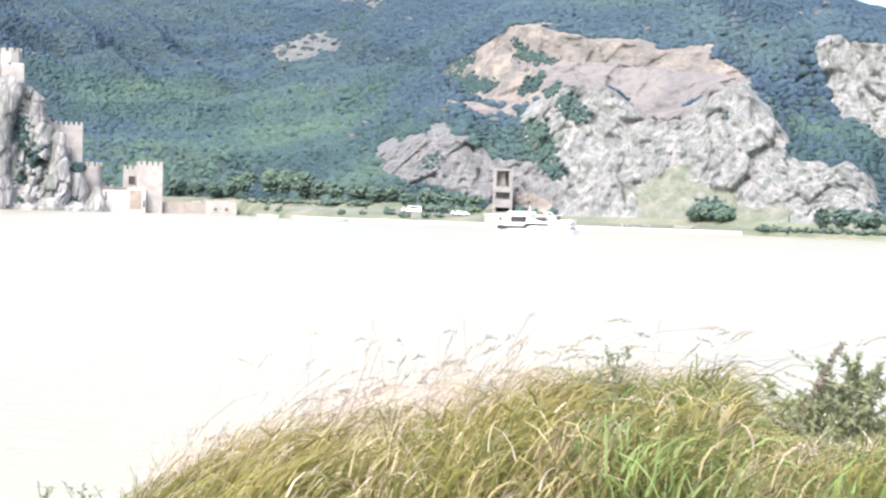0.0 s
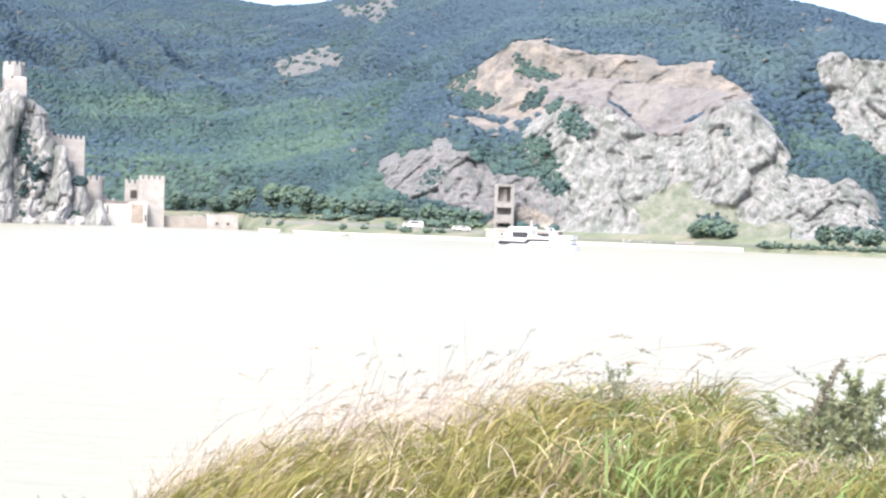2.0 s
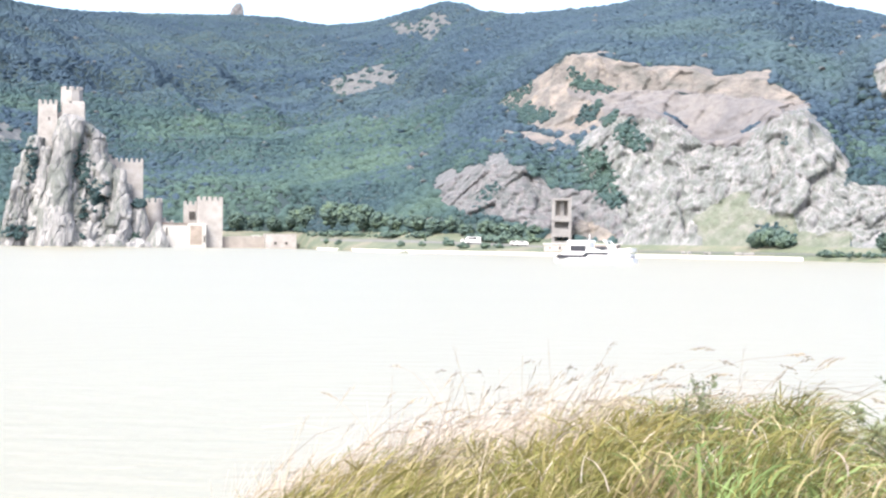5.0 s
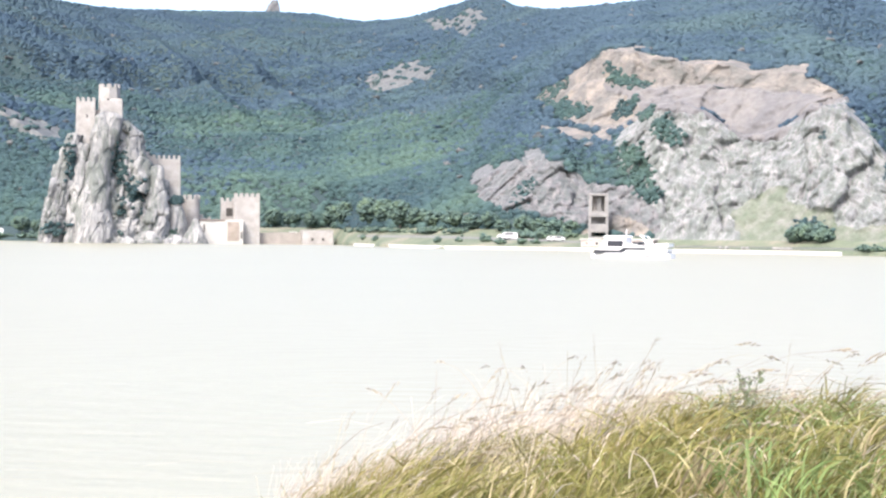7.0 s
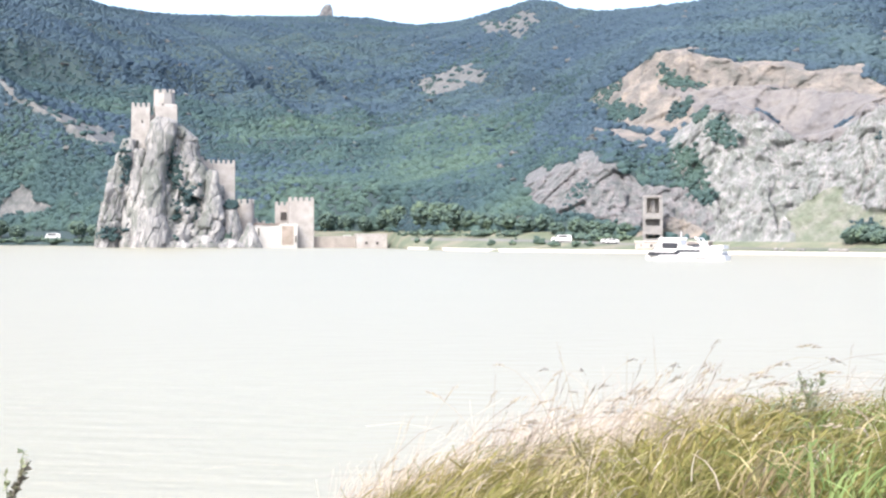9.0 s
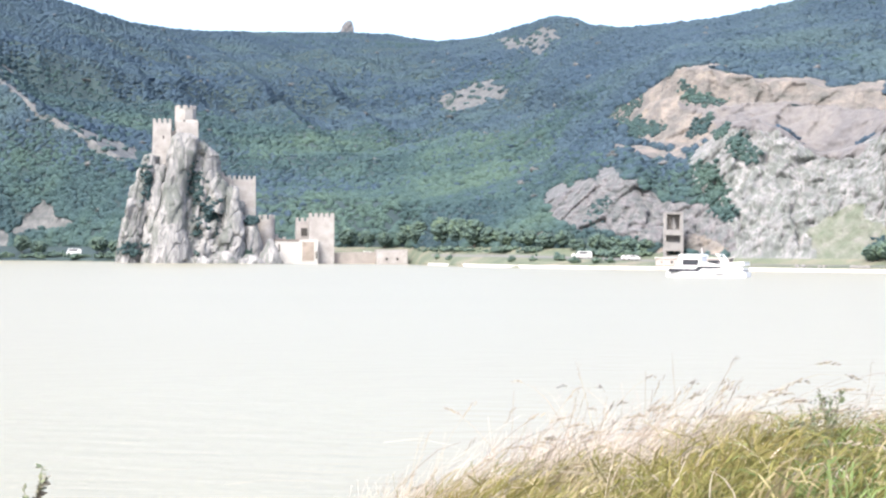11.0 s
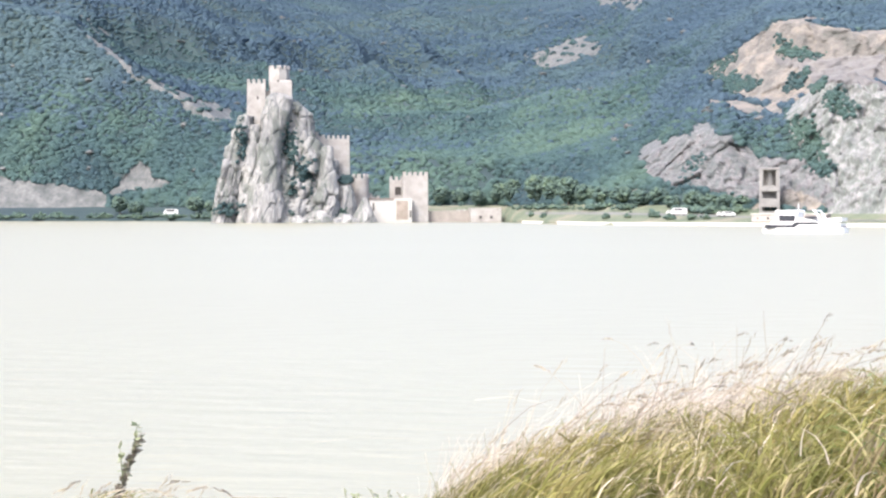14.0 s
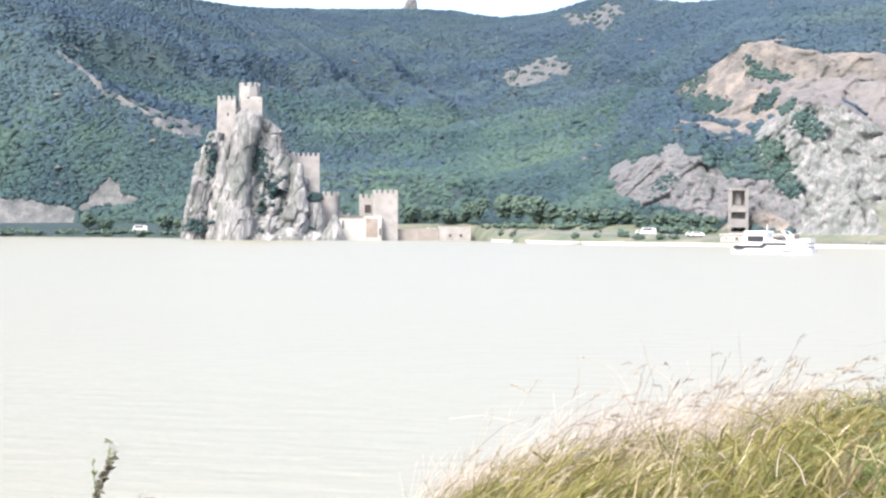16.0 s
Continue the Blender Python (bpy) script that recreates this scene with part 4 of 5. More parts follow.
def tops(x, y):
    """Height of the sward: lower in front, with the skyline of the clump at its back."""
    k = y / 7.0
    return 1.6 - (1.6 - table(x / k, TOPS)) * k - 0.05 * (8.2 - y)


def sprays(x, y, h, width, lean0, lean1, head, rngx, seg=7, left=0.15):
    """Blades as bent tapering strips that rise and then bow down-wind."""
    n = len(x)
    way = rngx.normal(0.0, 0.8, n) * np.where(x < -0.2, 0.6, 1.0) + np.where((rngx.random(n) < left) & (x > 0.15), math.pi, 0.0)
    a0 = rngx.normal(lean0, 0.16, n)
    a1 = rngx.normal(lean1, 0.6, n)
    s = (np.arange(seg) + 0.5) / seg
    th = a0[:, None] + (a1 - a0)[:, None] * s[None] ** 1.4
    up, out = np.cumsum(np.cos(th), 1) / seg, np.cumsum(np.sin(th), 1) / seg
    L = h / np.maximum(up.max(1), 0.25)
    z = np.concatenate([np.zeros((n, 1)), up], 1) * L[:, None] + 3.26
    o = np.concatenate([np.zeros((n, 1)), out], 1) * L[:, None]
    cx, cy = x[:, None] + o * np.cos(way)[:, None], y[:, None] + o * np.sin(way)[:, None]
    t = np.linspace(0, 1, seg + 1)
    wd = (width * rngx.uniform(0.5, 1.4, n))[:, None] * ((1 - t[None] ** 2.0) if not head else (1 - 0.5 * t[None])) * 0.5 + 0.0005
    yaw = rngx.uniform(-1.0, 1.0, n)
    ox, oy = np.cos(yaw)[:, None] * wd, np.sin(yaw)[:, None] * wd
    tilt = rngx.uniform(-0.6, 0.6, n)[:, None] * wd
    v = np.stack([np.stack([cx - ox, cy - oy, z - tilt], -1), np.stack([cx + ox, cy + oy, z + tilt], -1)], 2).reshape(-1, 3)
    k = (np.arange(n) * 2 * (seg + 1))[:, None] + 2 * np.arange(seg)[None]
    f = np.stack([k, k + 1, k + 3, k + 2], -1).reshape(-1, 4)
    P1, P0 = np.stack([cx[:, -1], cy[:, -1], z[:, -1]], -1), np.stack([cx[:, -2], cy[:, -2], z[:, -2]], -1)
    return v, f, P1, P0


grng = np.random.default_rng(11)


def tufted(count, tufts, xr, yr, spread):
    tx, ty = grng.uniform(*xr, tufts), grng.uniform(*yr, tufts)
    k = grng.integers(0, tufts, count)
    return tx[k] + grng.normal(0, spread, count), ty[k] + grng.normal(0, spread, count), k, grng.uniform(0.8, 1.0, tufts)[k]


def meadow(name, label, material, count, tufts, xr, yr, length, width, lean1, left=0.15, low=0.2):
    """Leaves that spring from the culms at all heights of the sward and bow down-wind."""
    x, y, k, hk = tufted(count, tufts, xr, yr, 0.08)
    y = np.clip(y, 5.3, 8.4)
    size = length * grng.uniform(0.55, 1.25, count)
    top = np.maximum(tops(x, y), 0.1) * hk
    rise = np.maximum(top * grng.uniform(low, 1.0, count) ** 0.6 - size * 0.62, 0.0)
    v, f, a, b = sprays(x, y, size * 0.66, width, 0.35, lean1, False, grng, seg=4, left=left)
    v = v.reshape(count, -1, 3)
    v[:, :, 2] += rise[:, None]
    v[:, :, 0] += (rise * 0.22)[:, None]
    tagged(new(name, mesh_np(name, v.reshape(-1, 3), f, material)), label, "grass", kind="stuff")


meadow("tall_grass", "wind-bent yellow-green grass on the river bank", M_GRASS, 52000, 340, (-0.95, 3.3), (5.6, 8.2), 0.22, 0.0068, 1.75, 0.1)
meadow("dry_grass", "dry straw-coloured grass among the green", M_STRAW, 10000, 110, (-0.97, 3.3), (5.6, 8.2), 0.20, 0.0055, 1.6, 0.1)
meadow("broad_grass", "broad bright green grass leaves low in the sward", M_GREEN, 9000, 60, (0.6, 3.2), (5.4, 7.6), 0.22, 0.0075, 2.0, 0.3, 0.05)
meadow("dry_stems", "pale pinkish dry stems beside the clump", M_PALESTRAW, 3200, 26, (1.38, 1.8), (6.4, 7.6), 0.2, 0.005, 0.8, 0.3, 0.45)
meadow("pale_grass", "pale dried grass tips through the sward", M_PALESTRAW, 1800, 160, (-0.9, 3.2), (5.6, 7.6), 0.17, 0.006, 1.9, 0.25, 0.1)


meadow("bank_grass", "short green and dry grass at the bank's edge", M_GRASS, 2600, 26, (-2.75, -1.9), (6.4, 7.6), 0.2, 0.009, 1.6, 0.3)


def culms(name, label, material, count):
    x, y, k, hk = tufted(count, 160, (-0.95, 3.3), (5.6, 8.2), 0.08)
    y = np.clip(y, 5.3, 8.4)
    h = np.maximum(tops(x, y), 0.1) * hk * grng.uniform(0.7, 1.0, count)
    v, f, a, b = sprays(x, y, h, 0.004, 0.1, 0.6, True, grng, seg=5, left=0.05)
    tagged(new(name, mesh_np(name, v, f, material)), label, "grass", kind="stuff")


culms("grass_culms", "thin upright culms of the bank grass", M_GRASS, 5000)


def seed_heads(count, xr, yr, extra, name, label, cat="grass"):
    x, y, k, hk = tufted(count, max(count // 5, 1), xr, yr, 0.1)
    h = np.clip(np.maximum(tops(x, y), 0.12) * grng.uniform(0.95, 1.03, count) + extra * grng.uniform(0.1, 1.0, count) ** 1.3, 0.2, 1.28)
    v, f, p1, p0 = sprays(x, y, h, 0.0024, 0.15, 1.3, True, grng, seg=9, left=0.02)
    V, Fc, base = [v], [f], len(v)
    d = p1 - p0
    d /= np.linalg.norm(d, axis=1)[:, None]
    for k in range(10):                      # overlapping spikelets along the tip
        p = p1 + d * (k - 4) * 0.012 + np.array([0, 0, -0.0006 * max(k - 3, 0) ** 2])
        sz = 0.0055 * (1 - abs(k - 4) / 7)
        p = p + grng.normal(0, 0.0035, (count, 3))
        q = [p, p + d * 0.012 + np.array([0, 0, sz]), p + d * 0.027, p + d * 0.012 - np.array([0, 0, sz])]
        V.append(np.stack(q, 1).reshape(-1, 3))
        Fc.append(np.arange(count * 4).reshape(-1, 4) + base)
        base += count * 4
    tagged(new(name, mesh_np(name, np.concatenate(V), np.concatenate(Fc), M_SEED)), label, cat, kind="stuff")


def feather(count, tufts, xr, yr, reach, name, label):
    """A veil of very fine pale stems blown over to one side above the sward."""
    x, y, k, hk = tufted(count, tufts, xr, yr, 0.07)
    y = np.clip(y, 5.8, 8.4)
    h = np.maximum(tops(x, y), 0.15) * grng.uniform(0.9, 1.0, count) + reach * grng.random(count) ** 1.5
    v, f, a, b = sprays(x, y, h, 0.0022, 0.2, 1.3, True, grng, seg=8, left=0.0)
    tagged(new(name, mesh_np(name, v, f, M_PALESTRAW)), label, "grass", kind="stuff")


feather(1300, 100, (-0.98, 0.5), (7.5, 8.3), 0.14, "feather_grass", "veil of fine pale dry stems above the grass")
feather(60, 16, (0.75, 1.35), (7.6, 8.3), 0.08, "feather_grass", "fine pale dry stems above the green clump")

seed_heads(180, (-0.95, 0.6), (6.6, 8.2), 0.24, "seed_grass", "dry seed-headed grass stems blown by the wind")
seed_heads(14, (0.9, 1.2), (6.6, 8.2), 0.2, "seed_grass", "dry seed-headed grass stems blown by the wind")
seed_heads(60, (-2.7, -1.3), (6.6, 7.4), 0.05, "seed_grass", "sparse dry grass heads at the bank's edge")

# ---------------------------------------------------------------- weeds on the near bank
def leaf_faces(pts, dirs, size, rngx):
    """Folded diamond leaves, one at each point."""
    n = len(pts)
    d = dirs / np.linalg.norm(dirs, axis=1)[:, None]
    side = np.cross(d, rngx.normal(0, 1, (n, 3)))
    side /= np.linalg.norm(side, axis=1)[:, None]
    L = (size * rngx.uniform(0.6, 1.3, n))[:, None]
    up = np.cross(side, d)
    v = np.stack([pts, pts + d * L * 0.45 + side * L * 0.22 + up * L * 0.06, pts + d * L, pts + d * L * 0.45 - side * L * 0.22 + up * L * 0.06], 1)
    k = np.arange(n) * 4
    f = np.stack([np.stack([k, k + 1, k + 2], 1), np.stack([k, k + 2, k + 3], 1)], 1).reshape(-1, 3)
    return v.reshape(-1, 3), f


def stalk(path, r0, r1, sides=5):
    rings = []
    for i, p in enumerate(path):
        r = r0 + (r1 - r0) * i / (len(path) - 1)
        rings.append([(p[0] + r * math.cos(2 * math.pi * j / sides), p[1] + r * math.sin(2 * math.pi * j / sides), p[2]) for j in range(sides)])
    return loft(rings)


def weed(name, label, x, y, h, lean, branches, leaves, size, seed, spike=False, flowers=0, spread=0.16, low=0.45, heads=None):
    """A weed: main stem, side branches, leaves and flower heads as parts."""
    r = np.random.default_rng(seed)
    t = thing(name, label, "weed", pose(x, y, 3.28))
    s = np.linspace(0, 1, 7)
    main = [(lean * h * q ** 1.8, 0.03 * q, h * q) for q in s]
    part("stem", stalk(main, 0.006, 0.002), M_WEED, t)
    P, D = [], []
    for b in range(branches):
        q0 = r.uniform(low, 0.92)
        a = r.uniform(0, 6.28)
        p0 = np.array([lean * h * q0 ** 1.8, 0.03 * q0, h * q0])
        reach = spread * r.uniform(0.5, 1.2)
        p1 = p0 + np.array([math.cos(a) * reach + lean * 0.1, math.sin(a) * reach, h * r.uniform(0.05, 0.18) + 0.02])
        part("branch", stalk([tuple(p0), tuple((p0 + p1) / 2 + np.array([0, 0, -0.01])), tuple(p1)], 0.003, 0.0012, 4), M_WEED, t)
        m = max(leaves // branches, 3)
        u = r.random((m, 1)) ** 0.6
        P.append(p0 + (p1 - p0) * u)
        D.append(r.normal(0, 1, (m, 3)) + np.array([0.3, 0, 0.5]))
    m = leaves // 2
    q = r.uniform(0.3, 1.0, m)
    P.append(np.stack([lean * h * q ** 1.8, 0.03 * q, h * q], 1) + r.normal(0, 0.006, (m, 3)))
    D.append(r.normal(0, 1, (m, 3)) + np.array([0.2, 0, 0.8]))
    v, f = leaf_faces(np.concatenate(P), np.concatenate(D), size, r)
    lv = new("foliage", mesh_np("foliage", v, f, M_WEED))
    lv.parent = t
    if flowers:
        tips = np.concatenate(P)[r.integers(0, len(np.concatenate(P)), flowers)] + r.normal(0, 0.01, (flowers, 3)) + np.array([0, 0, 0.01])
        v, f = leaf_faces(tips, r.normal(0, 1, (flowers, 3)), size * 0.6, r)
        fl = new("flower_heads", mesh_np("flower_heads", v, f, heads or M_FLOWER))
        fl.parent = t
    if spike:
        q = r.uniform(0.6, 1.0, 280)
        P = np.stack([lean * h * q ** 1.8, 0.03 * q, h * q], 1) + r.normal(0, 0.005, (280, 3))
        v, f = leaf_faces(P, r.normal(0, 0.7, (280, 3)) + np.array([0.1, 0, 0.7]), 0.026, r)
        sp = new("seed_spike", mesh_np("seed_spike", v, f, M_DOCK))
        sp.parent = t
    return t


weed("flowering_weed", "dark leafy weed standing above the grass", 0.93, 7.0, 1.02, 0.10, 9, 260, 0.026, 1, spread=0.10, flowers=260, heads=M_DOCK)
weed("flowering_weed", "dark leafy weed standing above the grass", 1.03, 7.1, 1.05, 0.08, 10, 280, 0.026, 2, spread=0.11, flowers=280, heads=M_DOCK)
weed("flowering_weed", "slim dark weed rising from the grass", 0.80, 7.1, 1.0, 0.12, 6, 120, 0.024, 3, spread=0.1, flowers=80, heads=M_DOCK)
weed("dock_weed", "tall dark dock with a dense seed spike", 1.64, 7.0, 1.12, 0.33, 3, 30, 0.03, 4, spike=True)
weed("dock_weed", "short dark dock beside the grass clump", 1.56, 7.0, 0.86, 0.10, 3, 50, 0.035, 5, spike=True)
for i, (bx, by, bh) in enumerate([(1.98, 7.0, 0.86), (2.12, 7.2, 0.92), (2.28, 7.0, 0.94), (2.45, 7.2, 0.94), (2.62, 7.0, 0.93), (1.74, 7.0, 0.88), (1.84, 7.15, 0.9), (2.03, 7.1, 1.02), (2.08, 7.0, 1.0), (1.86, 6.8, 0.78), (2.1, 6.6, 0.8), (2.35, 6.5, 0.8), (2.0, 7.3, 0.9), (2.2, 6.9, 0.88), (2.4, 7.3, 0.95), (2.55, 6.8, 0.9), (2.7, 7.2, 0.98), (1.92, 7.1, 0.8)]):
    weed("leafy_weed", "bushy grey-green weed at the bank's edge", bx, by, bh, 0.05, 18, 1500, 0.032, 20 + i, flowers=60 if i % 2 else 10, spread=0.15, low=0.25)
weed("nettle_weed", "drooping dark weed with a feathery seed head", -2.2, 7.0, 0.70, 0.24, 4, 60, 0.03, 41, spike=True, spread=0.06)
weed("nettle_weed", "small dark weed at the water's edge", -1.06, 7.0, 0.50, 0.1, 5, 60, 0.02, 42, flowers=15, spread=0.08)
weed("nettle_weed", "small dark weed at the water's edge", -1.16, 7.1, 0.49, -0.1, 5, 60, 0.02, 43, flowers=15, spread=0.08)
for i, (bx, by, bh) in enumerate([(0.35, 5.9, 0.62), (0.75, 5.7, 0.55), (1.35, 5.8, 0.6), (1.7, 6.0, 0.66)]):
    weed("flowering_weed", "pale flowered weed low in the grass", bx, by, bh, 0.1, 9, 90, 0.025, 60 + i, flowers=70, spread=0.12)

# ---------------------------------------------------------------- the far shore
def on_shore(az, back, z=None):
    """A place on the far bank: bearing in degrees and metres behind the waterline."""
    rs = float(np.interp(az, AZ, shore))
    zs = float(np.interp(back, [0, 1.2, 26, 40], [0.1, 1.1, float(np.interp(az, AZ, strip)), float(np.interp(az, AZ, strip)) + 2]))
    return (rs + back) * math.sin(radians(az)), (rs + back) * math.cos(radians(az)), zs if z is None else z


def shore_pose(az, back, turn=0.0, z=None):
    x, y, zs = on_shore(az, back, z)
    return pose(x, y, zs, 0, 0, -az + turn)


# quay wall in lengths along the waterline
quay = tagged(new("quay_wall"), "pale concrete quay wall along the far waterline", "wall", kind="structure")
qa = np.concatenate([np.arange(-2.9, 13.3, 0.6)])
for a, b in zip(qa, qa[1:]):
    p, q = Vector(on_shore(a, -0.4, 0)), Vector(on_shore(b, -0.4, 0))
    n = Vector((p.x, p.y, 0)).normalized()
    bm = bmesh.new()
    g = (q - p).normalized() * 0.03
    vs = [bm.verts.new(w) for w in (p + g + Vector((0, 0, -2)), q - g + Vector((0, 0, -2)), q - g + Vector((0, 0, 0.95)), p + g + Vector((0, 0, 0.95)))]
    ws = [bm.verts.new(w.co + n * 1.6) for w in vs]
    bm.faces.new(vs), bm.faces.new(list(reversed(ws)))
    for i in range(4):
        bm.faces.new((vs[i], ws[i], ws[(i + 1) % 4], vs[(i + 1) % 4]))
    part("quay_length", bm, M_QUAY, quay)

# shore road
ra = np.arange(-2.8, 17, 0.4)
rv = np.array([[on_shore(a, w) for w in (15.0, 20.0)] for a in ra]).reshape(-1, 3) + np.array([0, 0, 0.06])
tagged(new("road", mesh_np("road", rv, grid_faces(len(ra), 2), M_ROAD)), "narrow asphalt road along the far shore", "road", kind="structure")


def tree(az, back, h, w, seed, label="dark green broadleaf tree by the far shore"):
    r = np.random.default_rng(seed)
    t = thing("tree", label, "tree", shore_pose(az, back, r.uniform(0, 360)), group="trees along the shore")
    part("trunk", stalk([(0, 0, -0.4), (0.05 * h * 0.2, 0, h * 0.25), (0.02, 0.1, h * 0.6)], 0.035 * h, 0.012 * h, 7), M_BARK, t)
    for i in range(4):
        a = r.uniform(0, 6.28)
        part("limb", stalk([(0, 0, h * 0.25), (math.cos(a) * w * 0.25, math.sin(a) * w * 0.25, h * 0.45), (math.cos(a) * w * 0.4, math.sin(a) * w * 0.4, h * 0.65)], 0.016 * h, 0.005 * h, 5), M_BARK, t)
    n = 150
    d = r.normal(0, 1, (n, 3))
    d /= np.linalg.norm(d, axis=1)[:, None]
    c = d * (r.uniform(0.35, 1.0, (n, 1)) ** 0.5) * np.array([w * 0.5, w * 0.5, h * 0.40]) + np.array([0, 0, h * 0.56])
    global rng
    keep, rng = rng, r
    v, f = clumps(c, r.uniform(0.06, 0.13, n) * w, 0.9, 0.5)
    rng = keep
    cr = new("crown", mesh_np("crown", v, f, M_TREE, smooth=True))
    cr.parent = t


def bush(az, back, h, w, seed, label="low dark green bush on the far shore"):
    r = np.random.default_rng(seed)
    n = 26
    c = r.normal(0, 1, (n, 3)) * np.array([w * 0.25, w * 0.18, 0.0])
    c[:, 2] = np.abs(r.normal(0, 0.35, n)) * h * 0.7 + 0.15 * h
    global rng
    keep, rng = rng, r
    v, f = clumps(c, r.uniform(0.18, 0.34, n) * h, 0.9, 0.5)
    rng = keep
    b = new("bush", mesh_np("bush", v, f, M_TREE))
    b.matrix_world = shore_pose(az, back)
    tagged(b, label, "bush", "bushes along the shore")


trng = np.random.default_rng(77)
for i, (a, b, h, w) in enumerate([(-5.5, 40, 9, 9), (-4.9, 42, 8, 8), (-4.3, 36, 8, 7), (-3.6, 40, 11, 9), (-3.2, 42, 12, 10), (-2.4, 38, 14, 11), (-1.9, 44, 12, 10), (-1.4, 36, 12, 10), (-0.9, 40, 10, 9), (-0.35, 36, 9, 9), (0.3, 38, 9, 9), (0.9, 34, 8, 8), (1.5, 36, 9, 8), (1.9, 32, 6, 6), (2.6, 34, 8, 8), (3.1, 33, 7, 7), (3.6, 34, 7, 7), (4.1, 33, 7, 7), (-15.8, 14, 10, 9), (-15.3, 10, 8, 9), (-13.4, 16, 9, 10), (-12.9, 12, 8, 8), (11.25, 30, 6, 7), (11.75, 32, 7, 9), (12.15, 31, 5, 7), (15.2, 18, 7, 5), (15.8, 18, 7, 6), (16.6, 20, 6, 8)]):
    tree(a, b, h * (0.72 if -1.2 < a < 10 else 0.9), w * 0.85, 100 + i)
for i in range(84):
    a = trng.uniform(-3.0, 4.4) if i < 24 else trng.uniform(-21, -12.6)
    bush(a, trng.uniform(22, 30) if i < 24 else trng.uniform(1, 10), trng.uniform(1.4, 3.0), trng.uniform(4, 9), 300 + i)
for i, a in enumerate([0.5, 1.3, 1.45, 1.8, 2.5, 3.0, -0.2, -2.6, -2.2]):
    bush(a, trng.uniform(5, 12), trng.uniform(1.5, 2.6), trng.uniform(1.5, 3.0), 400 + i, "small round shrub on the shore meadow")
for i, (a, b) in enumerate([(13.3, 3), (13.6, 2), (13.8, 3), (14.3, 2), (14.9, 4), (15.4, 3), (16.0, 4), (16.5, 3), (17.0, 4)]):
    bush(a, b, 1.8, 4.5, 430 + i, "dark bush at the water's edge below the bluff")


def vehicle(az, back, length, height, label, name="car", turn=0.0):
    t = thing(name, label, name, shore_pose(az, back, turn))
    L, H = length / 2, height
    part("body", slab([(-L, 0.35), (L, 0.35), (L, 0.95 if name == "car" else H * 0.9), (L * 0.55, H), (-L * 0.75, H), (-L, 0.9)], -0.9, 0.9), M_CAR, t)
    part("side_windows", boxm(-L * 0.65, L * 0.5, -0.93, 0.93, H * 0.62, H * 0.9), M_GLASSDARK, t, "dark side windows")
    for wx in (-L * 0.62, L * 0.62):
        for wy in (-0.8, 0.8):
            w = part("wheel", loft([poly_ring(0.34, 12, -0.1), poly_ring(0.34, 12, 0.1)]), M_TYRE, t)
            w.matrix_local = pose(wx, wy, 0.34, 90, 0, 0)


vehicle(2.14, 17.5, 5.2, 2.3, "white van parked on the shore road", "van")
vehicle(1.95, 17.5, 4.3, 1.5, "white car parked on the shore road")
vehicle(3.55, 17.5, 4.3, 1.5, "white car parked on the shore road")
vehicle(3.72, 17.5, 4.3, 1.5, "white car parked on the shore road")
vehicle(-4.85, 17.0, 4.6, 1.6, "white car parked behind the river wall")
vehicle(-14.2, 12.0, 7.0, 3.0, "white truck standing by the shore", "truck")


# concrete ruin in the cliff
def frame_tower(az, back, w, d, z0, floors):
    """Open concrete storeys: (height, column thickness, half closed)."""
    x, y, zz_ = on_shore(az, back, 0)
    t = thing("concrete_frame", "abandoned grey concrete frame tower against the cliff", "ruin", pose(x, y, 0, 0, 0, -az))
    z = z0
    for h, c, closed in floors:
        for sx in (-1, 1):
            for sy in (-1, 1):
                part("column", boxm(sx * (w - c) / 2 - c / 2, sx * (w - c) / 2 + c / 2, sy * (d - c) / 2 - c / 2, sy * (d - c) / 2 + c / 2, z, z + h - 0.8, bevel=0.05), M_CONC, t)
        part("floor_slab", boxm(-w / 2 - 0.1, w / 2 + 0.1, -d / 2 - 0.1, d / 2 + 0.1, z + h - 0.8, z + h, bevel=0.08), M_CONC, t)
        part("back_panel", boxm(-w / 2 + c, w / 2 - c, d / 2 - 0.5, d / 2 - 0.3, z, z + h - 0.8), M_WALLROCK if not closed else M_CONC, t)
        if closed:
            part("parapet_panel", boxm(-w / 2 + c, w / 2 - c, -d / 2 + 0.1, -d / 2 + 0.3, z, z + h * 0.4), M_CONC, t)
        else:
            part("sill_beam", boxm(-w / 2 + c, w / 2 - c, -d / 2 + 0.05, -d / 2 + 0.6, z, z + 1.1, bevel=0.05), M_CONC, t)
            part("inner_pier", boxm(-0.5, 0.7, -0.2, 0.3, z, z + h - 0.8), M_CONC, t)
        z += h


frame_tower(5.0, 31.5, 6.4, 5.2, 3.0, [(3.6, 0.9, True), (5.0, 0.9, True), (6.9, 1.15, False)])

# long low building behind the quay
lb = thing("low_building", "long low pinkish building with a row of openings", "building", shore_pose(5.6, 8.0, -14.0, 1.2))
part("wall", boxm(-11.5, 11.5, 0, 6, -1.0, 2.3, bevel=0.06), M_PINK, lb)
part("roof", boxm(-11.9, 11.9, -0.4, 6.4, 2.32, 2.6, bevel=0.08), M_QUAY, lb)
for i in range(7):
    ox = -9.6 + 3.2 * i
    w = part("window", boxm(ox - 0.55, ox + 0.55, -0.08, 0.1, 0.6, 1.7, bevel=0.04), M_PALE, lb)
    part("pane", boxm(ox - 0.42, ox + 0.42, -0.11, 0.05, 0.72, 1.58), M_DARK if i in (1, 4) else M_BROWN, w)

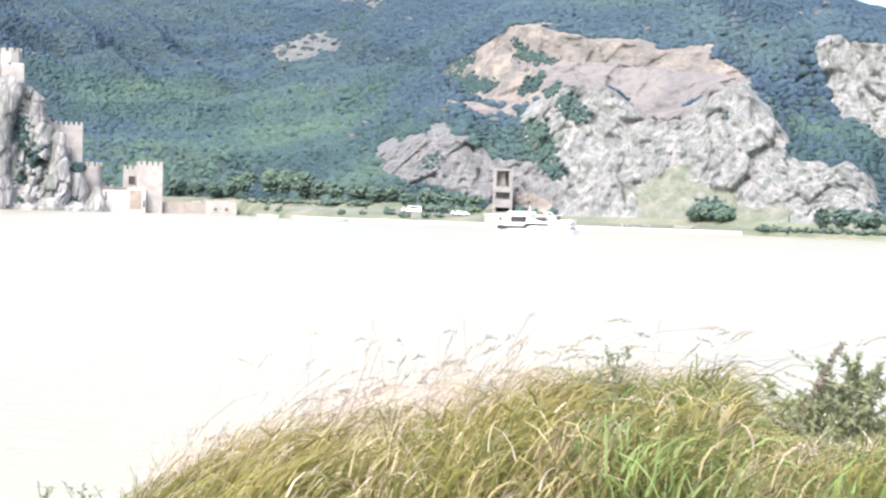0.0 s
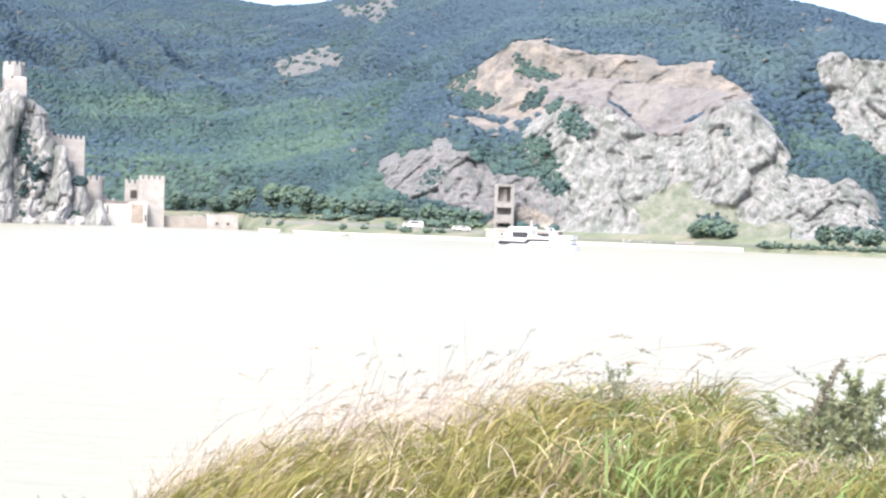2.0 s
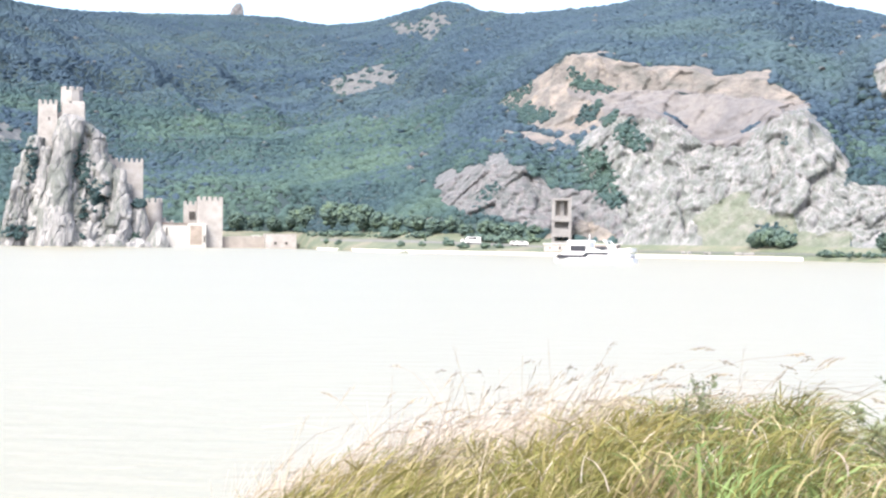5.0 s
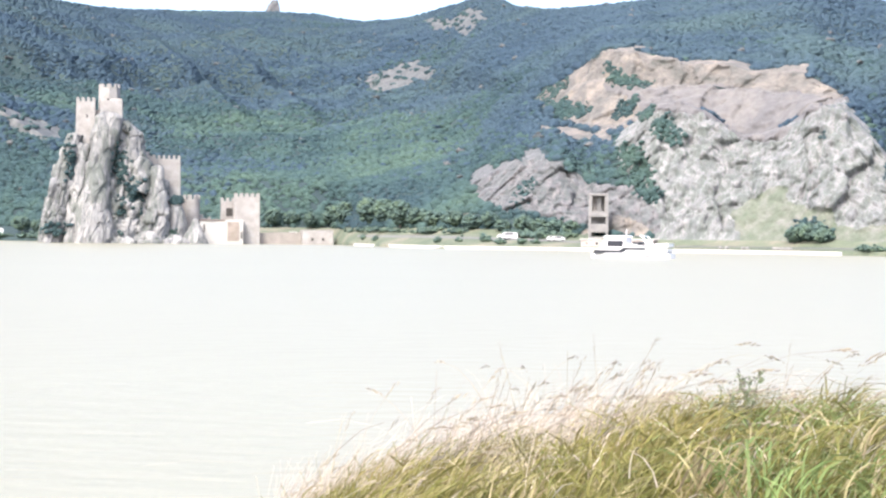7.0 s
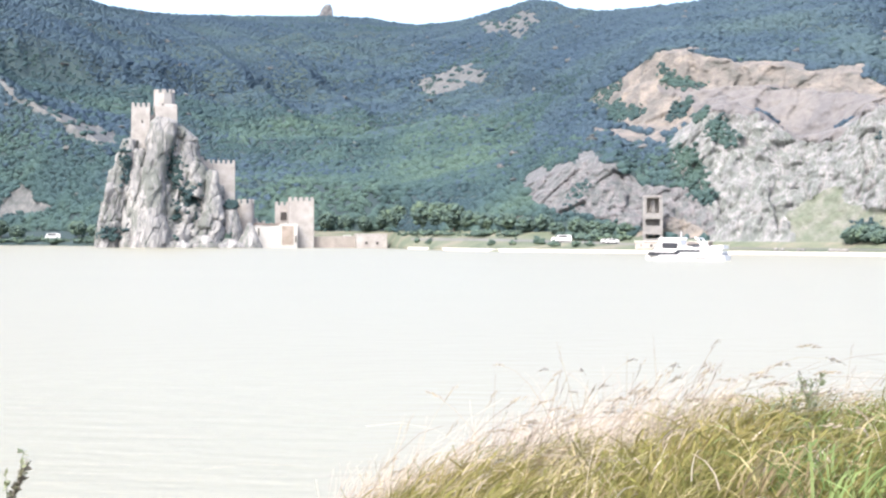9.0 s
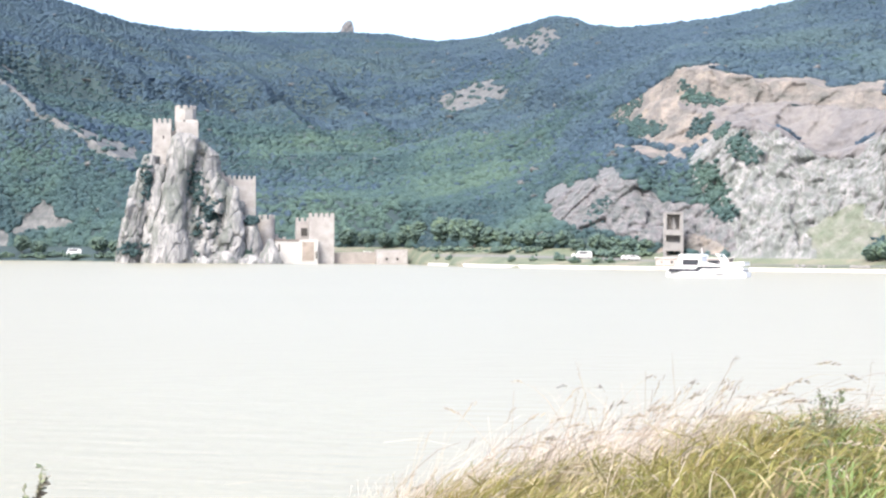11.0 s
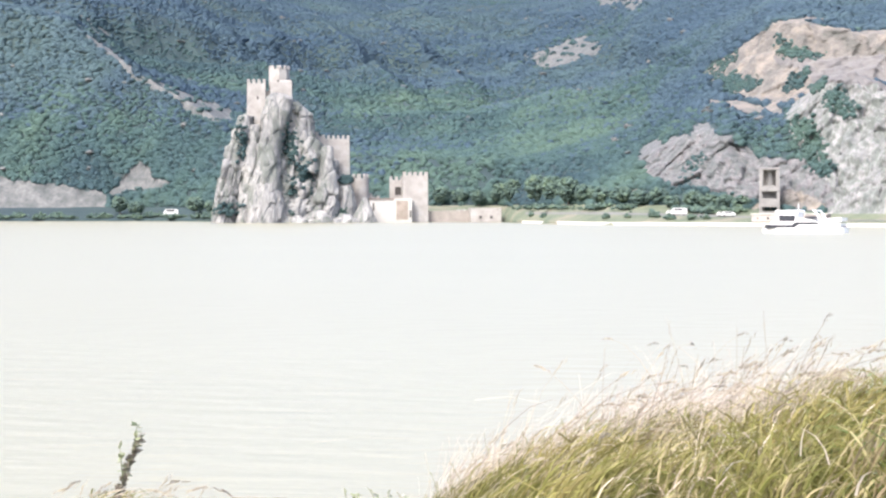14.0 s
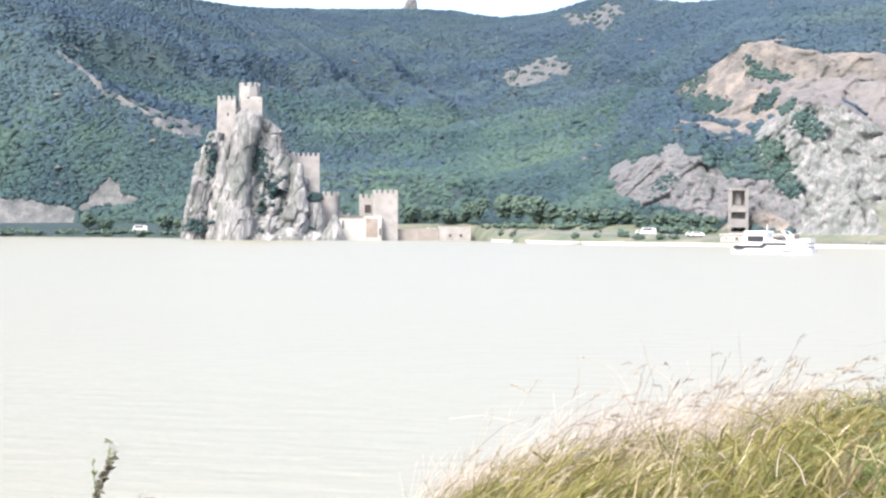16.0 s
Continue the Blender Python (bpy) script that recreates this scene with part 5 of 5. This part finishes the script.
# pale boulder shapes added as stand-ins for small whitish things on the quay
brng = np.random.default_rng(9)
for i, a in enumerate([10.6, 10.68, 10.75, 10.86, 10.95, 11.03, 11.1, 9.6, 9.75, 8.9, 9.1]):
    v = IV * (1 + 0.35 * (brng.random((len(IV), 1)) - 0.5)) * np.array([0.9, 0.7, 0.7]) * brng.uniform(0.5, 0.9)
    b = new("boulder", mesh_np("boulder", v, IF, M_CONC))
    b.matrix_world = shore_pose(a, 2.5, brng.uniform(0, 90))
    b.location.z += 0.35
    tagged(b, "pale boulder-shaped stand-in for a whitish thing on the quay", "boulder", "boulders on the quay")

# low rocks at the foot of the fortress, and its scrub
for i, (x, w, h, d) in enumerate([(-6.0, 8, 5.0, 6), (4.5, 6, 3.5, 5), (12.6, 5, 9.5, 5), (-14, 4, 3, 5)]):
    v, f = rock_mass([(-2, -w, w), (h * 0.3, -w * 0.85, w * 0.9), (h * 0.7, -w * 0.5, w * 0.6), (h, -w * 0.15, w * 0.2)], d, 10.0 + i * 7, 48, 26, 2.2, 0.9)
    b = new("shore_rock", mesh_np("shore_rock", v, f, M_FORTROCK))
    b.matrix_world = FORT @ pose(x, -14 - 2 * (i % 2), 0)
    tagged(b, "low weathered limestone rock at the fortress foot", "rock", "rocks at the fortress foot")

v = np.concatenate(rock_v)
nrm = fbm(v[:, 0] / 7 + 5, v[:, 1] / 7, v[:, 2] / 9, 3)
cand = v[(v[:, 1] < 4) & (v[:, 2] > 3) & (v[:, 2] < 47)]
patch = np.zeros(len(cand))
# Low patches at x -16.5 and 4 use scrub for the caves' dark shade.
for (cx, cz, sx, sz) in [(-17.5, 30, 3.0, 8), (-12.0, 20, 4.0, 7.5), (-16.5, 14, 2.5, 6), (-37, 34, 2.0, 7), (-43, 4, 5, 3.5), (-16.5, 3.5, 2, 2.5), (4, 3.5, 3, 2.5), (5.5, 17, 2, 2)]:
    patch = np.maximum(patch, np.exp(-((cand[:, 0] - cx) / sx) ** 2 - ((cand[:, 2] - cz) / sz) ** 2))
pick = rng.choice(len(cand), 1400, p=(patch ** 2) / (patch ** 2).sum())
vv, ff = clumps(cand[pick] + rng.normal(0, 0.25, (1400, 3)), rng.uniform(0.4, 1.1, 1400), 0.9, 0.5)
sc = new("rock_scrub", mesh_np("rock_scrub", vv, ff, M_TREES))
sc.matrix_world = FORT
tagged(sc, "dark green ivy and scrub on the fortress rock, also standing for cave shade", "scrub", kind="stuff")

# bare knob on the skyline
x, y = (float(np.interp(-5.55, AZ, r7)) - 6) * math.sin(radians(-5.55)), (float(np.interp(-5.55, AZ, r7)) - 6) * math.cos(radians(-5.55))
zk = float(tell(float(np.interp(-5.55, AZ, r7)), float(np.interp(-5.55, AZ, ridge_el))))
v, f = rock_mass([(-4, -9, 9), (4, -8, 8), (10, -5, 7), (15, -1.5, 4)], 7, 51.0, 40, 24, 2.2, 1.2)
kn = new("hilltop_rock", mesh_np("hilltop_rock", v, f, M_CLIFF))
kn.matrix_world = pose(x, y, zk - 2, 0, 0, 5)
tagged(kn, "bare grey rock knob on the wooded skyline", "rock")
